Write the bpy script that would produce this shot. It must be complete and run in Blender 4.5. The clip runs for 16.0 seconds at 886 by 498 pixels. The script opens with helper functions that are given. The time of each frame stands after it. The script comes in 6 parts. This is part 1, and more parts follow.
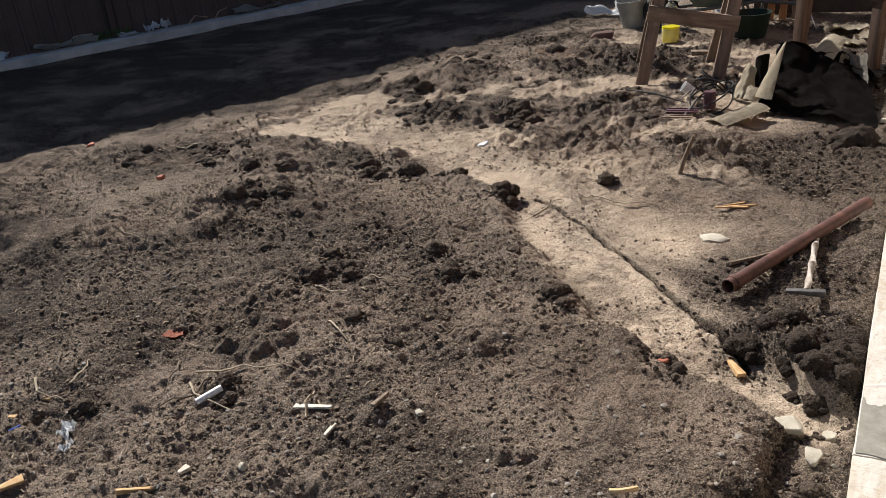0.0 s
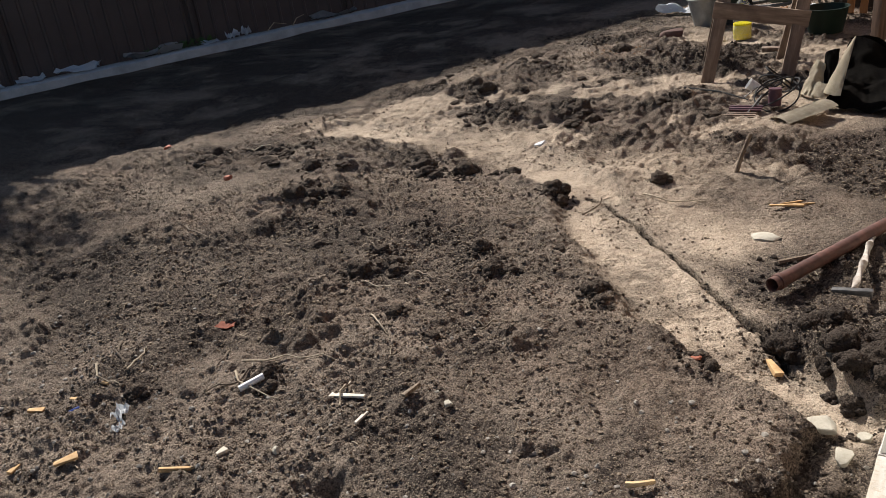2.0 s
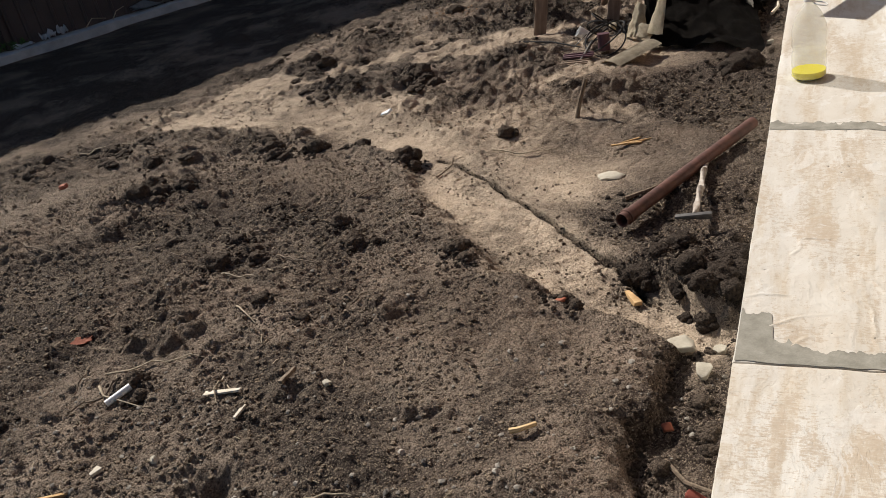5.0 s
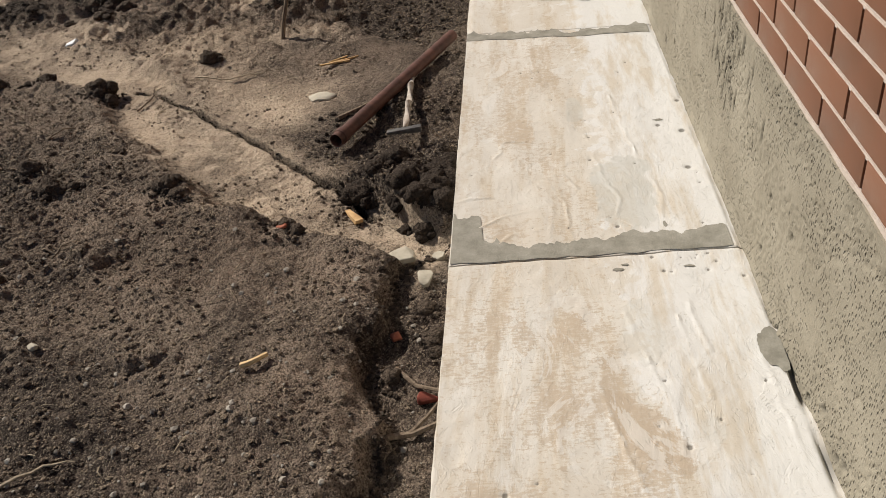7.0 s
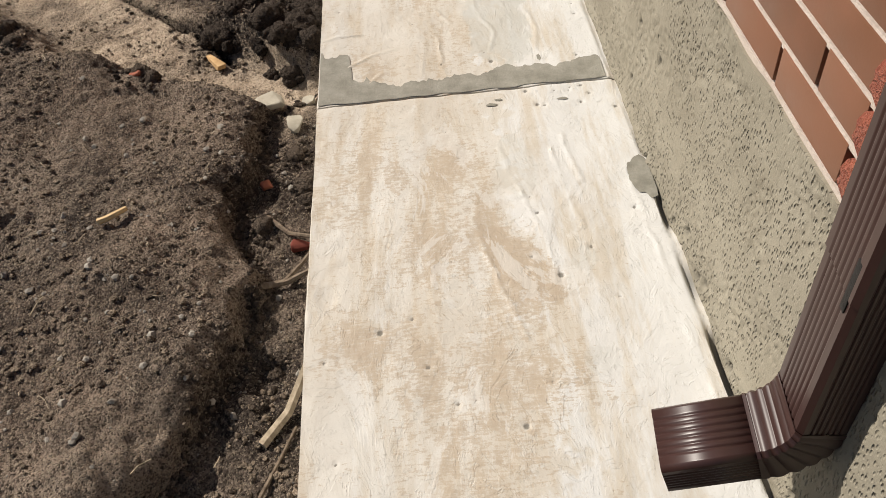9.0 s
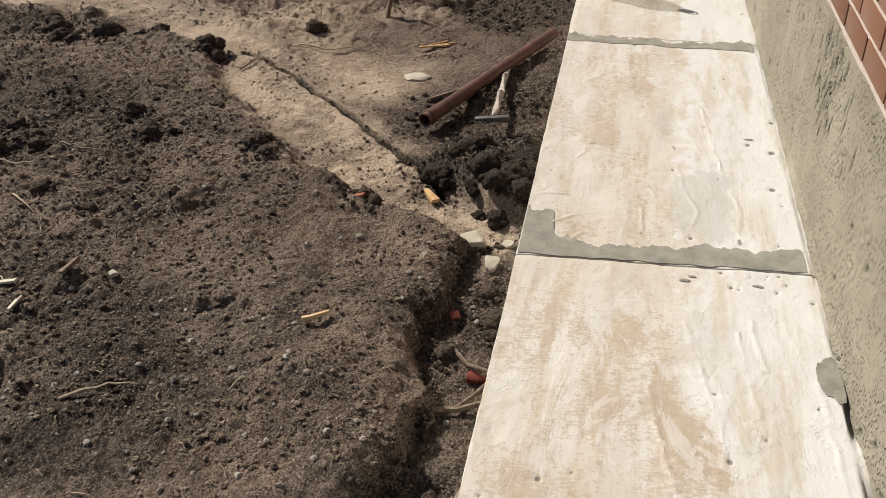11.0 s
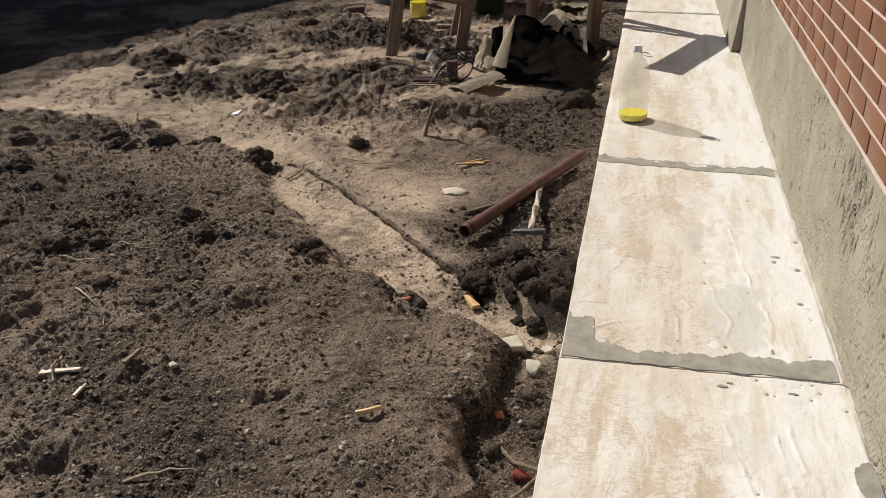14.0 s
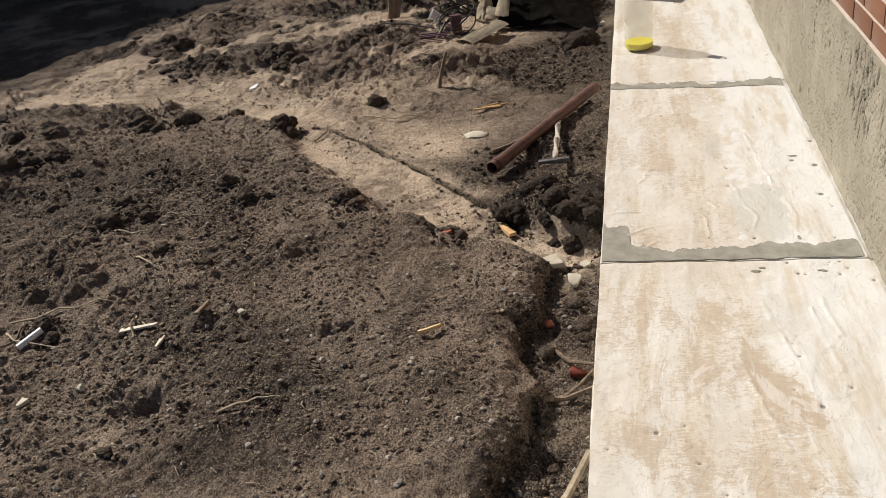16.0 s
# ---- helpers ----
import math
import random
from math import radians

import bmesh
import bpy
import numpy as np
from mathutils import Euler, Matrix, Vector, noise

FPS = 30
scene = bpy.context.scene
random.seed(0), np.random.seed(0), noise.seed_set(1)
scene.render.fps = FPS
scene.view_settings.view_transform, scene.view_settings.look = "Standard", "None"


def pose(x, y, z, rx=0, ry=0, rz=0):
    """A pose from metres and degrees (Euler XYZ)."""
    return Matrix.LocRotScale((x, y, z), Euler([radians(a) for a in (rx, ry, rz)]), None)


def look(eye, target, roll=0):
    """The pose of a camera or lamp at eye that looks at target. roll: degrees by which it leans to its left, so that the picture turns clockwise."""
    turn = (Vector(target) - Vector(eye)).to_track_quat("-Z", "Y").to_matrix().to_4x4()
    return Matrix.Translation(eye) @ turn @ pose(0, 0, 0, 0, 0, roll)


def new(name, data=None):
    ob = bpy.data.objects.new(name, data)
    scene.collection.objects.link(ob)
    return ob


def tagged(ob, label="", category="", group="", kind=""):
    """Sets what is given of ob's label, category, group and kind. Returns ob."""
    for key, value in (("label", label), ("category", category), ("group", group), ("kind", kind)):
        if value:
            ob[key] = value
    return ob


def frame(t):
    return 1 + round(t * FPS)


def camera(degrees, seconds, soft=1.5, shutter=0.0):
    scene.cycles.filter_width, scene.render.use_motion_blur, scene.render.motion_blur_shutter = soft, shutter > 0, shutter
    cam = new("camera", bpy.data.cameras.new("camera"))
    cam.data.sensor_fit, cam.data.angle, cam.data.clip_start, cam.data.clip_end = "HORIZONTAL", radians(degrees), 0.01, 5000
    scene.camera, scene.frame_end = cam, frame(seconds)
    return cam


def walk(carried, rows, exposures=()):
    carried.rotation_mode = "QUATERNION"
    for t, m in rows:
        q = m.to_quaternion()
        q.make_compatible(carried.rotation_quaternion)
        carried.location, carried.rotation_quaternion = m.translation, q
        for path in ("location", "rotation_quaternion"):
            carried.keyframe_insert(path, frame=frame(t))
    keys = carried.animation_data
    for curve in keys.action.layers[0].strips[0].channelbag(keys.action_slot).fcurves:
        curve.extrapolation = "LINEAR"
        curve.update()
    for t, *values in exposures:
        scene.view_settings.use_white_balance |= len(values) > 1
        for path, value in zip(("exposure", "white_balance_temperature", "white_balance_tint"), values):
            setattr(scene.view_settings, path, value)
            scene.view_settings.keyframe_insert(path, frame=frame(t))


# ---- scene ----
cam = camera(56.0, 16.0, soft=0.75)
PATH = [
    (0, (0.017, -2.196, 1.649), (-0.916, -0.635, 0.817), -6.1),
    (0.5, (0.103, -2.171, 1.653), (-0.874, -0.622, 0.849), -5.6),
    (1, (0.203, -2.135, 1.631), (-0.819, -0.611, 0.836), -6.2),
    (1.5, (0.22, -2.165, 1.636), (-0.849, -0.676, 0.836), -7.2),
    (2, (0.22, -2.159, 1.626), (-0.886, -0.698, 0.824), -8.3),
    (2.5, (0.221, -2.163, 1.633), (-0.888, -0.702, 0.835), -8.6),
    (3, (0.216, -2.16, 1.631), (-0.885, -0.685, 0.849), -8.2),
    (3.2, (0.211, -2.147, 1.625), (-0.888, -0.668, 0.848), -8.1),
    (5.3, (0.255, -2.139, 1.59), (-0.431, -0.542, 0.601), -13.3),
    (5.5, (0.268, -2.126, 1.562), (-0.29, -0.531, 0.492), -13.4),
    (6, (0.289, -2.137, 1.584), (0.001, -0.513, 0.452), -11.4),
    (6.5, (0.292, -2.111, 1.57), (0.084, -0.46, 0.46), -9.5),
    (7, (0.287, -2.106, 1.571), (0.062, -0.489, 0.416), -8.4),
    (7.5, (0.28, -2.11, 1.562), (0.031, -0.51, 0.388), -8.1),
    (8, (0.284, -2.101, 1.56), (0.064, -0.51, 0.367), -7.9),
    (8.5, (0.302, -2.086, 1.523), (0.221, -0.526, 0.273), -6.1),
    (9, (0.332, -2.085, 1.477), (0.338, -0.689, 0.045), -5.6),
    (9.2, (0.336, -2.079, 1.422), (0.36, -0.798, -0.114), -5.2),
    (9.8, (0.335, -2.085, 1.415), (0.40, -0.92, -0.12), -4.0),
    (11.3, (0.303, -2.187, 1.578), (-0.201, -0.545, 0.554), -3.4),
    (11.5, (0.303, -2.192, 1.583), (-0.224, -0.538, 0.59), -3.5),
    (12, (0.279, -2.175, 1.568), (-0.248, -0.545, 0.537), -2.9),
    (12.5, (0.263, -2.164, 1.551), (-0.262, -0.575, 0.457), -2.2),
    (13, (0.198, -2.208, 1.591), (-0.353, -0.593, 0.547), -2.2),
    (13.5, (0.128, -2.247, 1.595), (-0.336, -0.567, 0.615), -2.4),
    (14, (0.207, -2.36, 1.606), (-0.229, -0.63, 0.702), -2.1),
    (14.5, (0.284, -2.47, 1.6), (-0.266, -0.748, 0.746), -3.7),
    (15, (0.235, -2.544, 1.593), (-0.321, -0.826, 0.733), -4.7),
    (15.5, (0.146, -2.605, 1.6), (-0.388, -0.889, 0.721), -6.6),
    (16, (0.144, -2.631, 1.568), (-0.316, -0.939, 0.605), -8.7),
]
walk(cam, [(t, look(eye, target, roll)) for t, eye, target, roll in PATH],
     [(0, 0.50, 6250, 10), (3.2, 0.47, 6300, 10), (5.3, 0.11, 6600, 10), (5.6, 0.03, 6750, 10), (6.0, -0.42, 7000, 10), (6.5, -0.60, 7050, 10), (7.0, -0.07, 6650, 10),
      (7.5, -0.04, 6600, 10), (9.0, 0.02, 6650, 10), (11.3, 0.06, 6600, 10), (13.0, 0.0, 6650, 10), (14.0, 0.09, 6600, 10), (16.0, 0.12, 6600, 10)])

# ---- light ----
SUN_WAY = Vector((0.846, -0.533, -0.85)).normalized()
sun = new("sun", bpy.data.lights.new("sun", "SUN"))
sun.data.energy, sun.data.angle, sun.data.color = 5.6, radians(0.55), (1.0, 0.94, 0.86)
sun.matrix_world = look((0, 0, 20), Vector((0, 0, 20)) + SUN_WAY)
world = bpy.data.worlds.new("sky")
scene.world = world
world.use_nodes = True
sky = world.node_tree.nodes.new("ShaderNodeTexSky")
sky.sky_type, sky.sun_disc = "NISHITA", False
sky.sun_elevation = math.asin(-SUN_WAY.z)
sky.sun_rotation = math.atan2(-SUN_WAY.x, -SUN_WAY.y)
world.node_tree.links.new(sky.outputs[0], world.node_tree.nodes["Background"].inputs[0])
world.node_tree.nodes["Background"].inputs[1].default_value = 0.06


# ---- materials ----
class Mat:
    """A small builder for node materials."""

    def __init__(self, name, rough=0.8, metal=0.0, spec=0.3):
        self.m = bpy.data.materials.new(name)
        self.m.use_nodes = True
        self.t = self.m.node_tree
        self.b = self.t.nodes["Principled BSDF"]
        self.b.inputs["Roughness"].default_value = rough
        self.b.inputs["Metallic"].default_value = metal
        self.b.inputs["Specular IOR Level"].default_value = spec
        self.co = self.t.nodes.new("ShaderNodeTexCoord").outputs["Object"]

    def node(self, kind, **inputs):
        n = self.t.nodes.new(kind)
        for key, value in inputs.items():
            k = key.replace("_", " ")
            if isinstance(value, bpy.types.NodeSocket):
                self.t.links.new(value, n.inputs[k])
            else:
                n.inputs[k].default_value = value
        return n

    def link(self, a, b):
        self.t.links.new(a, b)

    def scaled(self, sx, sy, sz, rot=0.0):
        n = self.node("ShaderNodeMapping", Vector=self.co, Scale=(sx, sy, sz), Rotation=(0, 0, rot))
        return n.outputs[0]

    def noise(self, scale, detail=6.0, rough=0.6, vec=None, dist=0.0):
        return self.node("ShaderNodeTexNoise", Vector=vec or self.co, Scale=scale, Detail=detail, Roughness=rough, Distortion=dist).outputs[0]

    def voronoi(self, scale, vec=None, feature="F1"):
        n = self.node("ShaderNodeTexVoronoi", Vector=vec or self.co, Scale=scale)
        n.feature = feature
        return n.outputs["Distance"]

    def ramp(self, fac, *stops):
        n = self.t.nodes.new("ShaderNodeValToRGB")
        self.link(fac, n.inputs[0])
        e = n.color_ramp.elements
        while len(e) < len(stops):
            e.new(0.5)
        for el, (p, c) in zip(e, stops):
            el.position = p
            el.color = (c, c, c, 1) if isinstance(c, (int, float)) else (*c, 1)
        return n.outputs[0]

    def mix(self, fac, a, b, mode="MIX"):
        n = self.t.nodes.new("ShaderNodeMix")
        n.data_type, n.blend_type = "RGBA", mode
        for sock, v in ((n.inputs[0], fac), (n.inputs[6], a), (n.inputs[7], b)):
            if isinstance(v, bpy.types.NodeSocket):
                self.link(v, sock)
            elif isinstance(v, (int, float)):
                sock.default_value = v
            else:
                sock.default_value = (*v, 1)
        return n.outputs[2]

    def math(self, op, a, b=0.0):
        n = self.t.nodes.new("ShaderNodeMath")
        n.operation = op
        for sock, v in zip(n.inputs, (a, b)):
            if isinstance(v, bpy.types.NodeSocket):
                self.link(v, sock)
            else:
                sock.default_value = v
        return n.outputs[0]

    def color(self, c):
        if isinstance(c, bpy.types.NodeSocket):
            self.link(c, self.b.inputs["Base Color"])
        else:
            self.b.inputs["Base Color"].default_value = (*c, 1)
        return self

    def rough(self, r):
        self.link(r, self.b.inputs["Roughness"])
        return self

    def bump(self, height, strength=0.5, distance=0.01):
        n = self.node("ShaderNodeBump", Strength=strength, Distance=distance, Height=height)
        if self.b.inputs["Normal"].is_linked:
            self.link(self.b.inputs["Normal"].links[0].from_socket, n.inputs["Normal"])
        self.link(n.outputs[0], self.b.inputs["Normal"])
        return self

    def random(self):
        return self.t.nodes.new("ShaderNodeObjectInfo").outputs["Random"]

    def island(self):
        return self.t.nodes.new("ShaderNodeNewGeometry").outputs["Random Per Island"]

    def attr(self, name):
        n = self.t.nodes.new("ShaderNodeAttribute")
        n.attribute_name = name
        return n.outputs["Fac"]


def simple(name, a, b, scale=20.0, rough=0.8, metal=0.0, bump=0.3, dist=0.004, spec=0.3, stretch=None, fine=160.0):
    """Two tones mixed by broad noise, with fine grain on top."""
    m = Mat(name, rough, metal, spec)
    vec = m.scaled(*stretch) if stretch else None
    n1 = m.noise(scale, 6, 0.65, vec)
    n2 = m.noise(fine, 3, 0.6, vec)
    c = m.mix(m.ramp(n1, (0.32, 0.0), (0.68, 1.0)), a, b)
    c = m.mix(m.math("MULTIPLY", n2, 0.5), c, [x * 0.6 for x in a])
    m.color(c)
    m.bump(n1, bump * 0.6, dist * 2).bump(n2, bump, dist)
    return m.m


def granules(m, scale, warp=0.004):
    """Rounded grains: how high each point stands, and a tone for each grain."""
    shift = m.node("ShaderNodeTexNoise", Vector=m.co, Scale=scale * 0.6, Detail=2.0)
    push = m.node("ShaderNodeVectorMath", Vector=shift.outputs["Color"])
    push.operation = "SCALE"
    push.inputs["Scale"].default_value = warp
    vec = m.node("ShaderNodeVectorMath", Vector=m.co)
    m.link(push.outputs[0], vec.inputs[1])
    n = m.node("ShaderNodeTexVoronoi", Vector=vec.outputs[0], Scale=scale)
    d = n.outputs["Distance"]
    return m.math("SUBTRACT", 1.0, m.math("MULTIPLY", d, d)), n.outputs["Color"]


def make_soil():
    m = Mat("soil", 0.95, 0, 0.12)
    sand, dry_lit = m.attr("sand"), m.attr("dry_lit")
    n0, n1, n2, n3 = m.noise(1.3, 4, 0.6), m.noise(9, 8, 0.7), m.noise(55, 6, 0.7), m.noise(420, 2, 0.6)
    g1, t1 = granules(m, 105, 0.006)
    g2, t2 = granules(m, 260, 0.003)
    f = m.math("ADD", m.math("MULTIPLY", n1, 0.50), m.math("MULTIPLY", n2, 0.50))
    f = m.math("ADD", f, m.math("MULTIPLY", m.math("SUBTRACT", dry_lit, 0.5), 0.36))
    earth = m.mix(m.ramp(f, (0.34, 0.0), (0.66, 1.0)), (0.043, 0.0315, 0.0265), (0.41, 0.318, 0.242))
    ruddy = m.ramp(m.noise(0.9, 3, 0.6, m.scaled(1, 1.3, 1)), (0.45, 0.0), (0.62, 0.5))
    earth = m.mix(ruddy, earth, m.mix(m.ramp(f, (0.34, 0.0), (0.66, 1.0)), (0.056, 0.035, 0.0265), (0.40, 0.285, 0.208)))
    earth = m.mix(m.ramp(t1, (0.25, 0.0), (0.95, 0.62)), earth, m.mix(0.6, earth, (0.46, 0.37, 0.285)))
    earth = m.mix(m.ramp(t2, (0.20, 0.72), (0.52, 0.0)), earth, (0.028, 0.021, 0.0178))
    earth = m.mix(m.ramp(t2, (0.74, 0.0), (0.82, 0.62)), earth, (0.42, 0.345, 0.255))
    beige = m.mix(m.ramp(n1, (0.3, 0.0), (0.7, 1.0)), (0.41, 0.315, 0.227), (0.70, 0.565, 0.425))
    beige = m.mix(m.ramp(n0, (0.40, 0.0), (0.65, 0.55)), beige, (0.47, 0.355, 0.25))
    beige = m.mix(m.ramp(t2, (0.18, 0.65), (0.42, 0.0)), beige, (0.135, 0.103, 0.076))
    beige = m.mix(m.ramp(t1, (0.70, 0.0), (0.90, 0.35)), beige, (0.68, 0.57, 0.44))
    edge = m.math("ADD", sand, m.math("MULTIPLY", m.math("SUBTRACT", n1, 0.5), 0.65))
    edge = m.math("ADD", edge, m.math("MULTIPLY", m.math("SUBTRACT", n2, 0.5), 0.5))
    edge = m.math("ADD", edge, m.math("MULTIPLY", m.math("SUBTRACT", t2, 0.5), 0.22))
    m.color(m.mix(m.ramp(edge, (0.20, 0.0), (0.50, 0.50), (0.85, 1.0)), earth, beige))
    rougher = m.ramp(sand, (0.15, 1.0), (0.9, 0.42))
    coarse = m.math("MULTIPLY", m.math("MULTIPLY", g1, m.ramp(n1, (0.35, 0.35), (0.60, 1.0))), rougher)
    m.bump(m.math("MULTIPLY", n2, rougher), 0.9, 0.022).bump(coarse, 1.0, 0.017).bump(m.math("MULTIPLY", g2, rougher), 1.0, 0.0060).bump(n3, 0.4, 0.0015)
    return m.m


def make_slab():
    m = Mat("cement_screed", 0.72, 0, 0.3)
    stain, pit, wash = m.attr("stain"), m.attr("pit"), m.attr("wash")
    long = m.scaled(9, 1.5, 1, 0.05)
    n0, n1 = m.noise(1.6, 5, 0.6, None, 0.6), m.noise(1.0, 8, 0.7, long, 0.1)
    n2, n3, n4 = m.noise(14, 7, 0.65), m.noise(120, 4, 0.7), m.noise(46, 6, 0.75)
    base = m.mix(m.ramp(n0, (0.35, 0.0), (0.62, 1.0)), (0.52, 0.475, 0.405), (0.60, 0.575, 0.52))
    across = m.node("ShaderNodeSeparateXYZ", Vector=m.co).outputs[0]
    fresh = m.ramp(m.math("ADD", across, m.math("MULTIPLY", m.math("SUBTRACT", n2, 0.5), 0.55)), (0.52, 0.0), (0.565, 0.85))
    base = m.mix(fresh, base, (0.62, 0.615, 0.592))
    base = m.mix(m.ramp(n1, (0.48, 0.0), (0.60, 0.72)), base, (0.49, 0.425, 0.33))
    s = m.math("ADD", m.math("MULTIPLY", stain, 0.62), m.math("MULTIPLY", m.math("SUBTRACT", n2, 0.5), 0.75))
    s = m.math("ADD", s, m.math("MULTIPLY", m.math("SUBTRACT", n1, 0.5), 1.7))
    s = m.math("ADD", s, m.math("MULTIPLY", m.math("SUBTRACT", n4, 0.5), 1.7))
    rubbed = m.noise(1.0, 6, 0.75, m.scaled(38, 150, 1, 0.08), 0.3)
    s = m.math("ADD", s, m.math("MULTIPLY", m.math("SUBTRACT", rubbed, 0.5), 2.0))
    s = m.math("SUBTRACT", s, m.math("MULTIPLY", fresh, 0.30))
    c = m.mix(m.ramp(s, (0.20, 0.0), (0.25, 0.46), (0.42, 0.70), (0.80, 0.95)), base, (0.425, 0.348, 0.262))
    pale = m.ramp(m.noise(2.7, 6, 0.7, m.scaled(1.6, 1, 1, 0.4), 1.2), (0.57, 0.0), (0.60, 0.5))
    c = m.mix(pale, c, (0.625, 0.61, 0.57))
    c = m.mix(m.ramp(n4, (0.30, 0.60), (0.40, 0.0)), c, (0.36, 0.325, 0.265))
    c = m.mix(m.ramp(rubbed, (0.30, 0.35), (0.42, 0.0)), c, (0.40, 0.36, 0.30))
    c = m.mix(m.math("MULTIPLY", wash, m.ramp(n2, (0.30, 0.55), (0.60, 0.85))), c, (0.475, 0.468, 0.425))
    c = m.mix(m.ramp(pit, (0.30, 0.0), (0.65, 0.85)), c, (0.13, 0.12, 0.10))
    m.color(c)
    m.rough(m.ramp(n2, (0.3, 0.62), (0.7, 0.85)))
    flow = m.noise(2.2, 7, 0.6, m.scaled(3.0, 1.2, 1, 0.25), 1.6)
    flakes = m.ramp(m.noise(6, 5, 0.7, m.scaled(1.4, 1, 1, 0.7), 2.0), (0.50, 0.0), (0.515, 1.0))
    m.bump(flow, 0.22, 0.02).bump(flakes, 0.36, 0.004).bump(n2, 0.22, 0.006).bump(n4, 0.13, 0.003).bump(n3, 0.22, 0.0015)
    return m.m


def make_plinth():
    m = Mat("rough_cement_render", 0.9, 0, 0.2)
    pit, gouge = m.attr("pit"), m.attr("gouge")
    n1, n2, n4 = m.noise(2.4, 6, 0.65), m.noise(60, 5, 0.7), m.noise(170, 3, 0.7)
    c = m.mix(m.ramp(n1, (0.35, 0.0), (0.65, 1.0)), (0.242, 0.216, 0.165), (0.335, 0.304, 0.239))
    c = m.mix(m.ramp(n2, (0.35, 0.4), (0.6, 0.0)), c, (0.26, 0.24, 0.185))
    c = m.mix(m.math("MULTIPLY", pit, 0.10), c, (0.20, 0.185, 0.145))
    c = m.mix(m.math("MULTIPLY", gouge, 0.9), c, (0.075, 0.07, 0.058))
    m.color(c)
    vec = m.node("ShaderNodeMapping", Vector=m.co, Scale=(1, 1.7, 0.75), Rotation=(0.5, 0, 0)).outputs[0]
    fine = m.ramp(m.voronoi(74, vec), (0.12, 0.0), (0.42, 1.0))
    gate = m.ramp(m.noise(6, 4, 0.6), (0.38, 0.0), (0.52, 1.0))
    shallow = m.math("SUBTRACT", 1.0, m.math("MULTIPLY", m.math("SUBTRACT", 1.0, fine), gate))
    m.bump(shallow, 0.75, 0.008).bump(n2, 0.35, 0.006).bump(n4, 0.4, 0.002)
    return m.m


def make_brick():
    m = Mat("clinker_brick", 0.42, 0, 0.4)
    n1, n2 = m.noise(7, 4, 0.6), m.noise(160, 3, 0.6)
    r = m.random()
    c = m.mix(r, (0.148, 0.066, 0.037), (0.21, 0.096, 0.055))
    c = m.mix(m.ramp(n1, (0.4, 0.0), (0.75, 0.45)), c, (0.28, 0.125, 0.075))
    m.color(c)
    m.rough(m.ramp(n1, (0.3, 0.36), (0.7, 0.55)))
    m.bump(n2, 0.15, 0.001).bump(n1, 0.1, 0.004)
    return m.m


def make_wood(name, dark, light, grain=26.0):
    m = Mat(name, 0.82, 0, 0.25)
    vec = m.scaled(grain, grain, 2.2)
    n1, n2, n3 = m.noise(1.0, 6, 0.65, vec, 0.4), m.noise(5, 4, 0.6), m.noise(1.0, 3, 0.6, m.scaled(170, 170, 9))
    c = m.mix(m.ramp(n1, (0.35, 0.0), (0.65, 1.0)), dark, light)
    c = m.mix(m.ramp(n2, (0.50, 0.0), (0.72, 0.6)), c, [x * 0.5 for x in dark])
    m.color(c)
    m.bump(n1, 0.4, 0.004).bump(n3, 0.35, 0.0015)
    return m.m


def make_rust():
    m = Mat("rusty_primer", 0.62, 0.1, 0.35)
    n1, n2 = m.noise(9, 7, 0.7), m.noise(120, 4, 0.7)
    c = m.mix(m.ramp(n1, (0.38, 0.0), (0.62, 1.0)), (0.070, 0.033, 0.025), (0.145, 0.066, 0.047))
    c = m.mix(m.ramp(n2, (0.58, 0.0), (0.70, 0.7)), c, (0.07, 0.05, 0.04))
    m.color(c)
    m.bump(n1, 0.3, 0.003).bump(n2, 0.4, 0.001)
    return m.m


def make_film():
    """Thin milky plastic of a bottle wall."""
    m = Mat("milky_plastic", 0.30, 0, 0.5)
    out = m.t.nodes["Material Output"]
    tr = m.node("ShaderNodeBsdfTransparent", Color=(0.97, 0.97, 0.95, 1))
    mixer = m.node("ShaderNodeMixShader", Fac=0.22)
    m.color((0.80, 0.80, 0.74))
    m.link(tr.outputs[0], mixer.inputs[1])
    m.link(m.b.outputs[0], mixer.inputs[2])
    m.link(mixer.outputs[0], out.inputs[0])
    return m.m


SOIL = make_soil()


def make_lump(name, dark, pale):
    """Crumbly soil of clods and loose crumbs; each loose piece has a tone of its own."""
    m = Mat(name, 0.96, 0, 0.1)
    n1 = m.noise(28, 5, 0.65)
    g1, t1 = granules(m, 120, 0.006)
    g2, t2 = granules(m, 300, 0.003)
    f = m.math("ADD", m.math("MULTIPLY", n1, 0.6), m.math("MULTIPLY", m.island(), 0.4))
    c = m.mix(m.ramp(f, (0.25, 0.0), (0.72, 1.0)), dark, pale)
    c = m.mix(m.ramp(t1, (0.3, 0.0), (0.95, 0.45)), c, [min(1, x * 1.7) for x in pale])
    c = m.mix(m.ramp(t2, (0.20, 0.6), (0.45, 0.0)), c, [x * 0.7 for x in dark])
    m.color(c)
    m.bump(n1, 0.6, 0.010).bump(g1, 1.0, 0.010).bump(g2, 0.9, 0.0035)
    return m.m


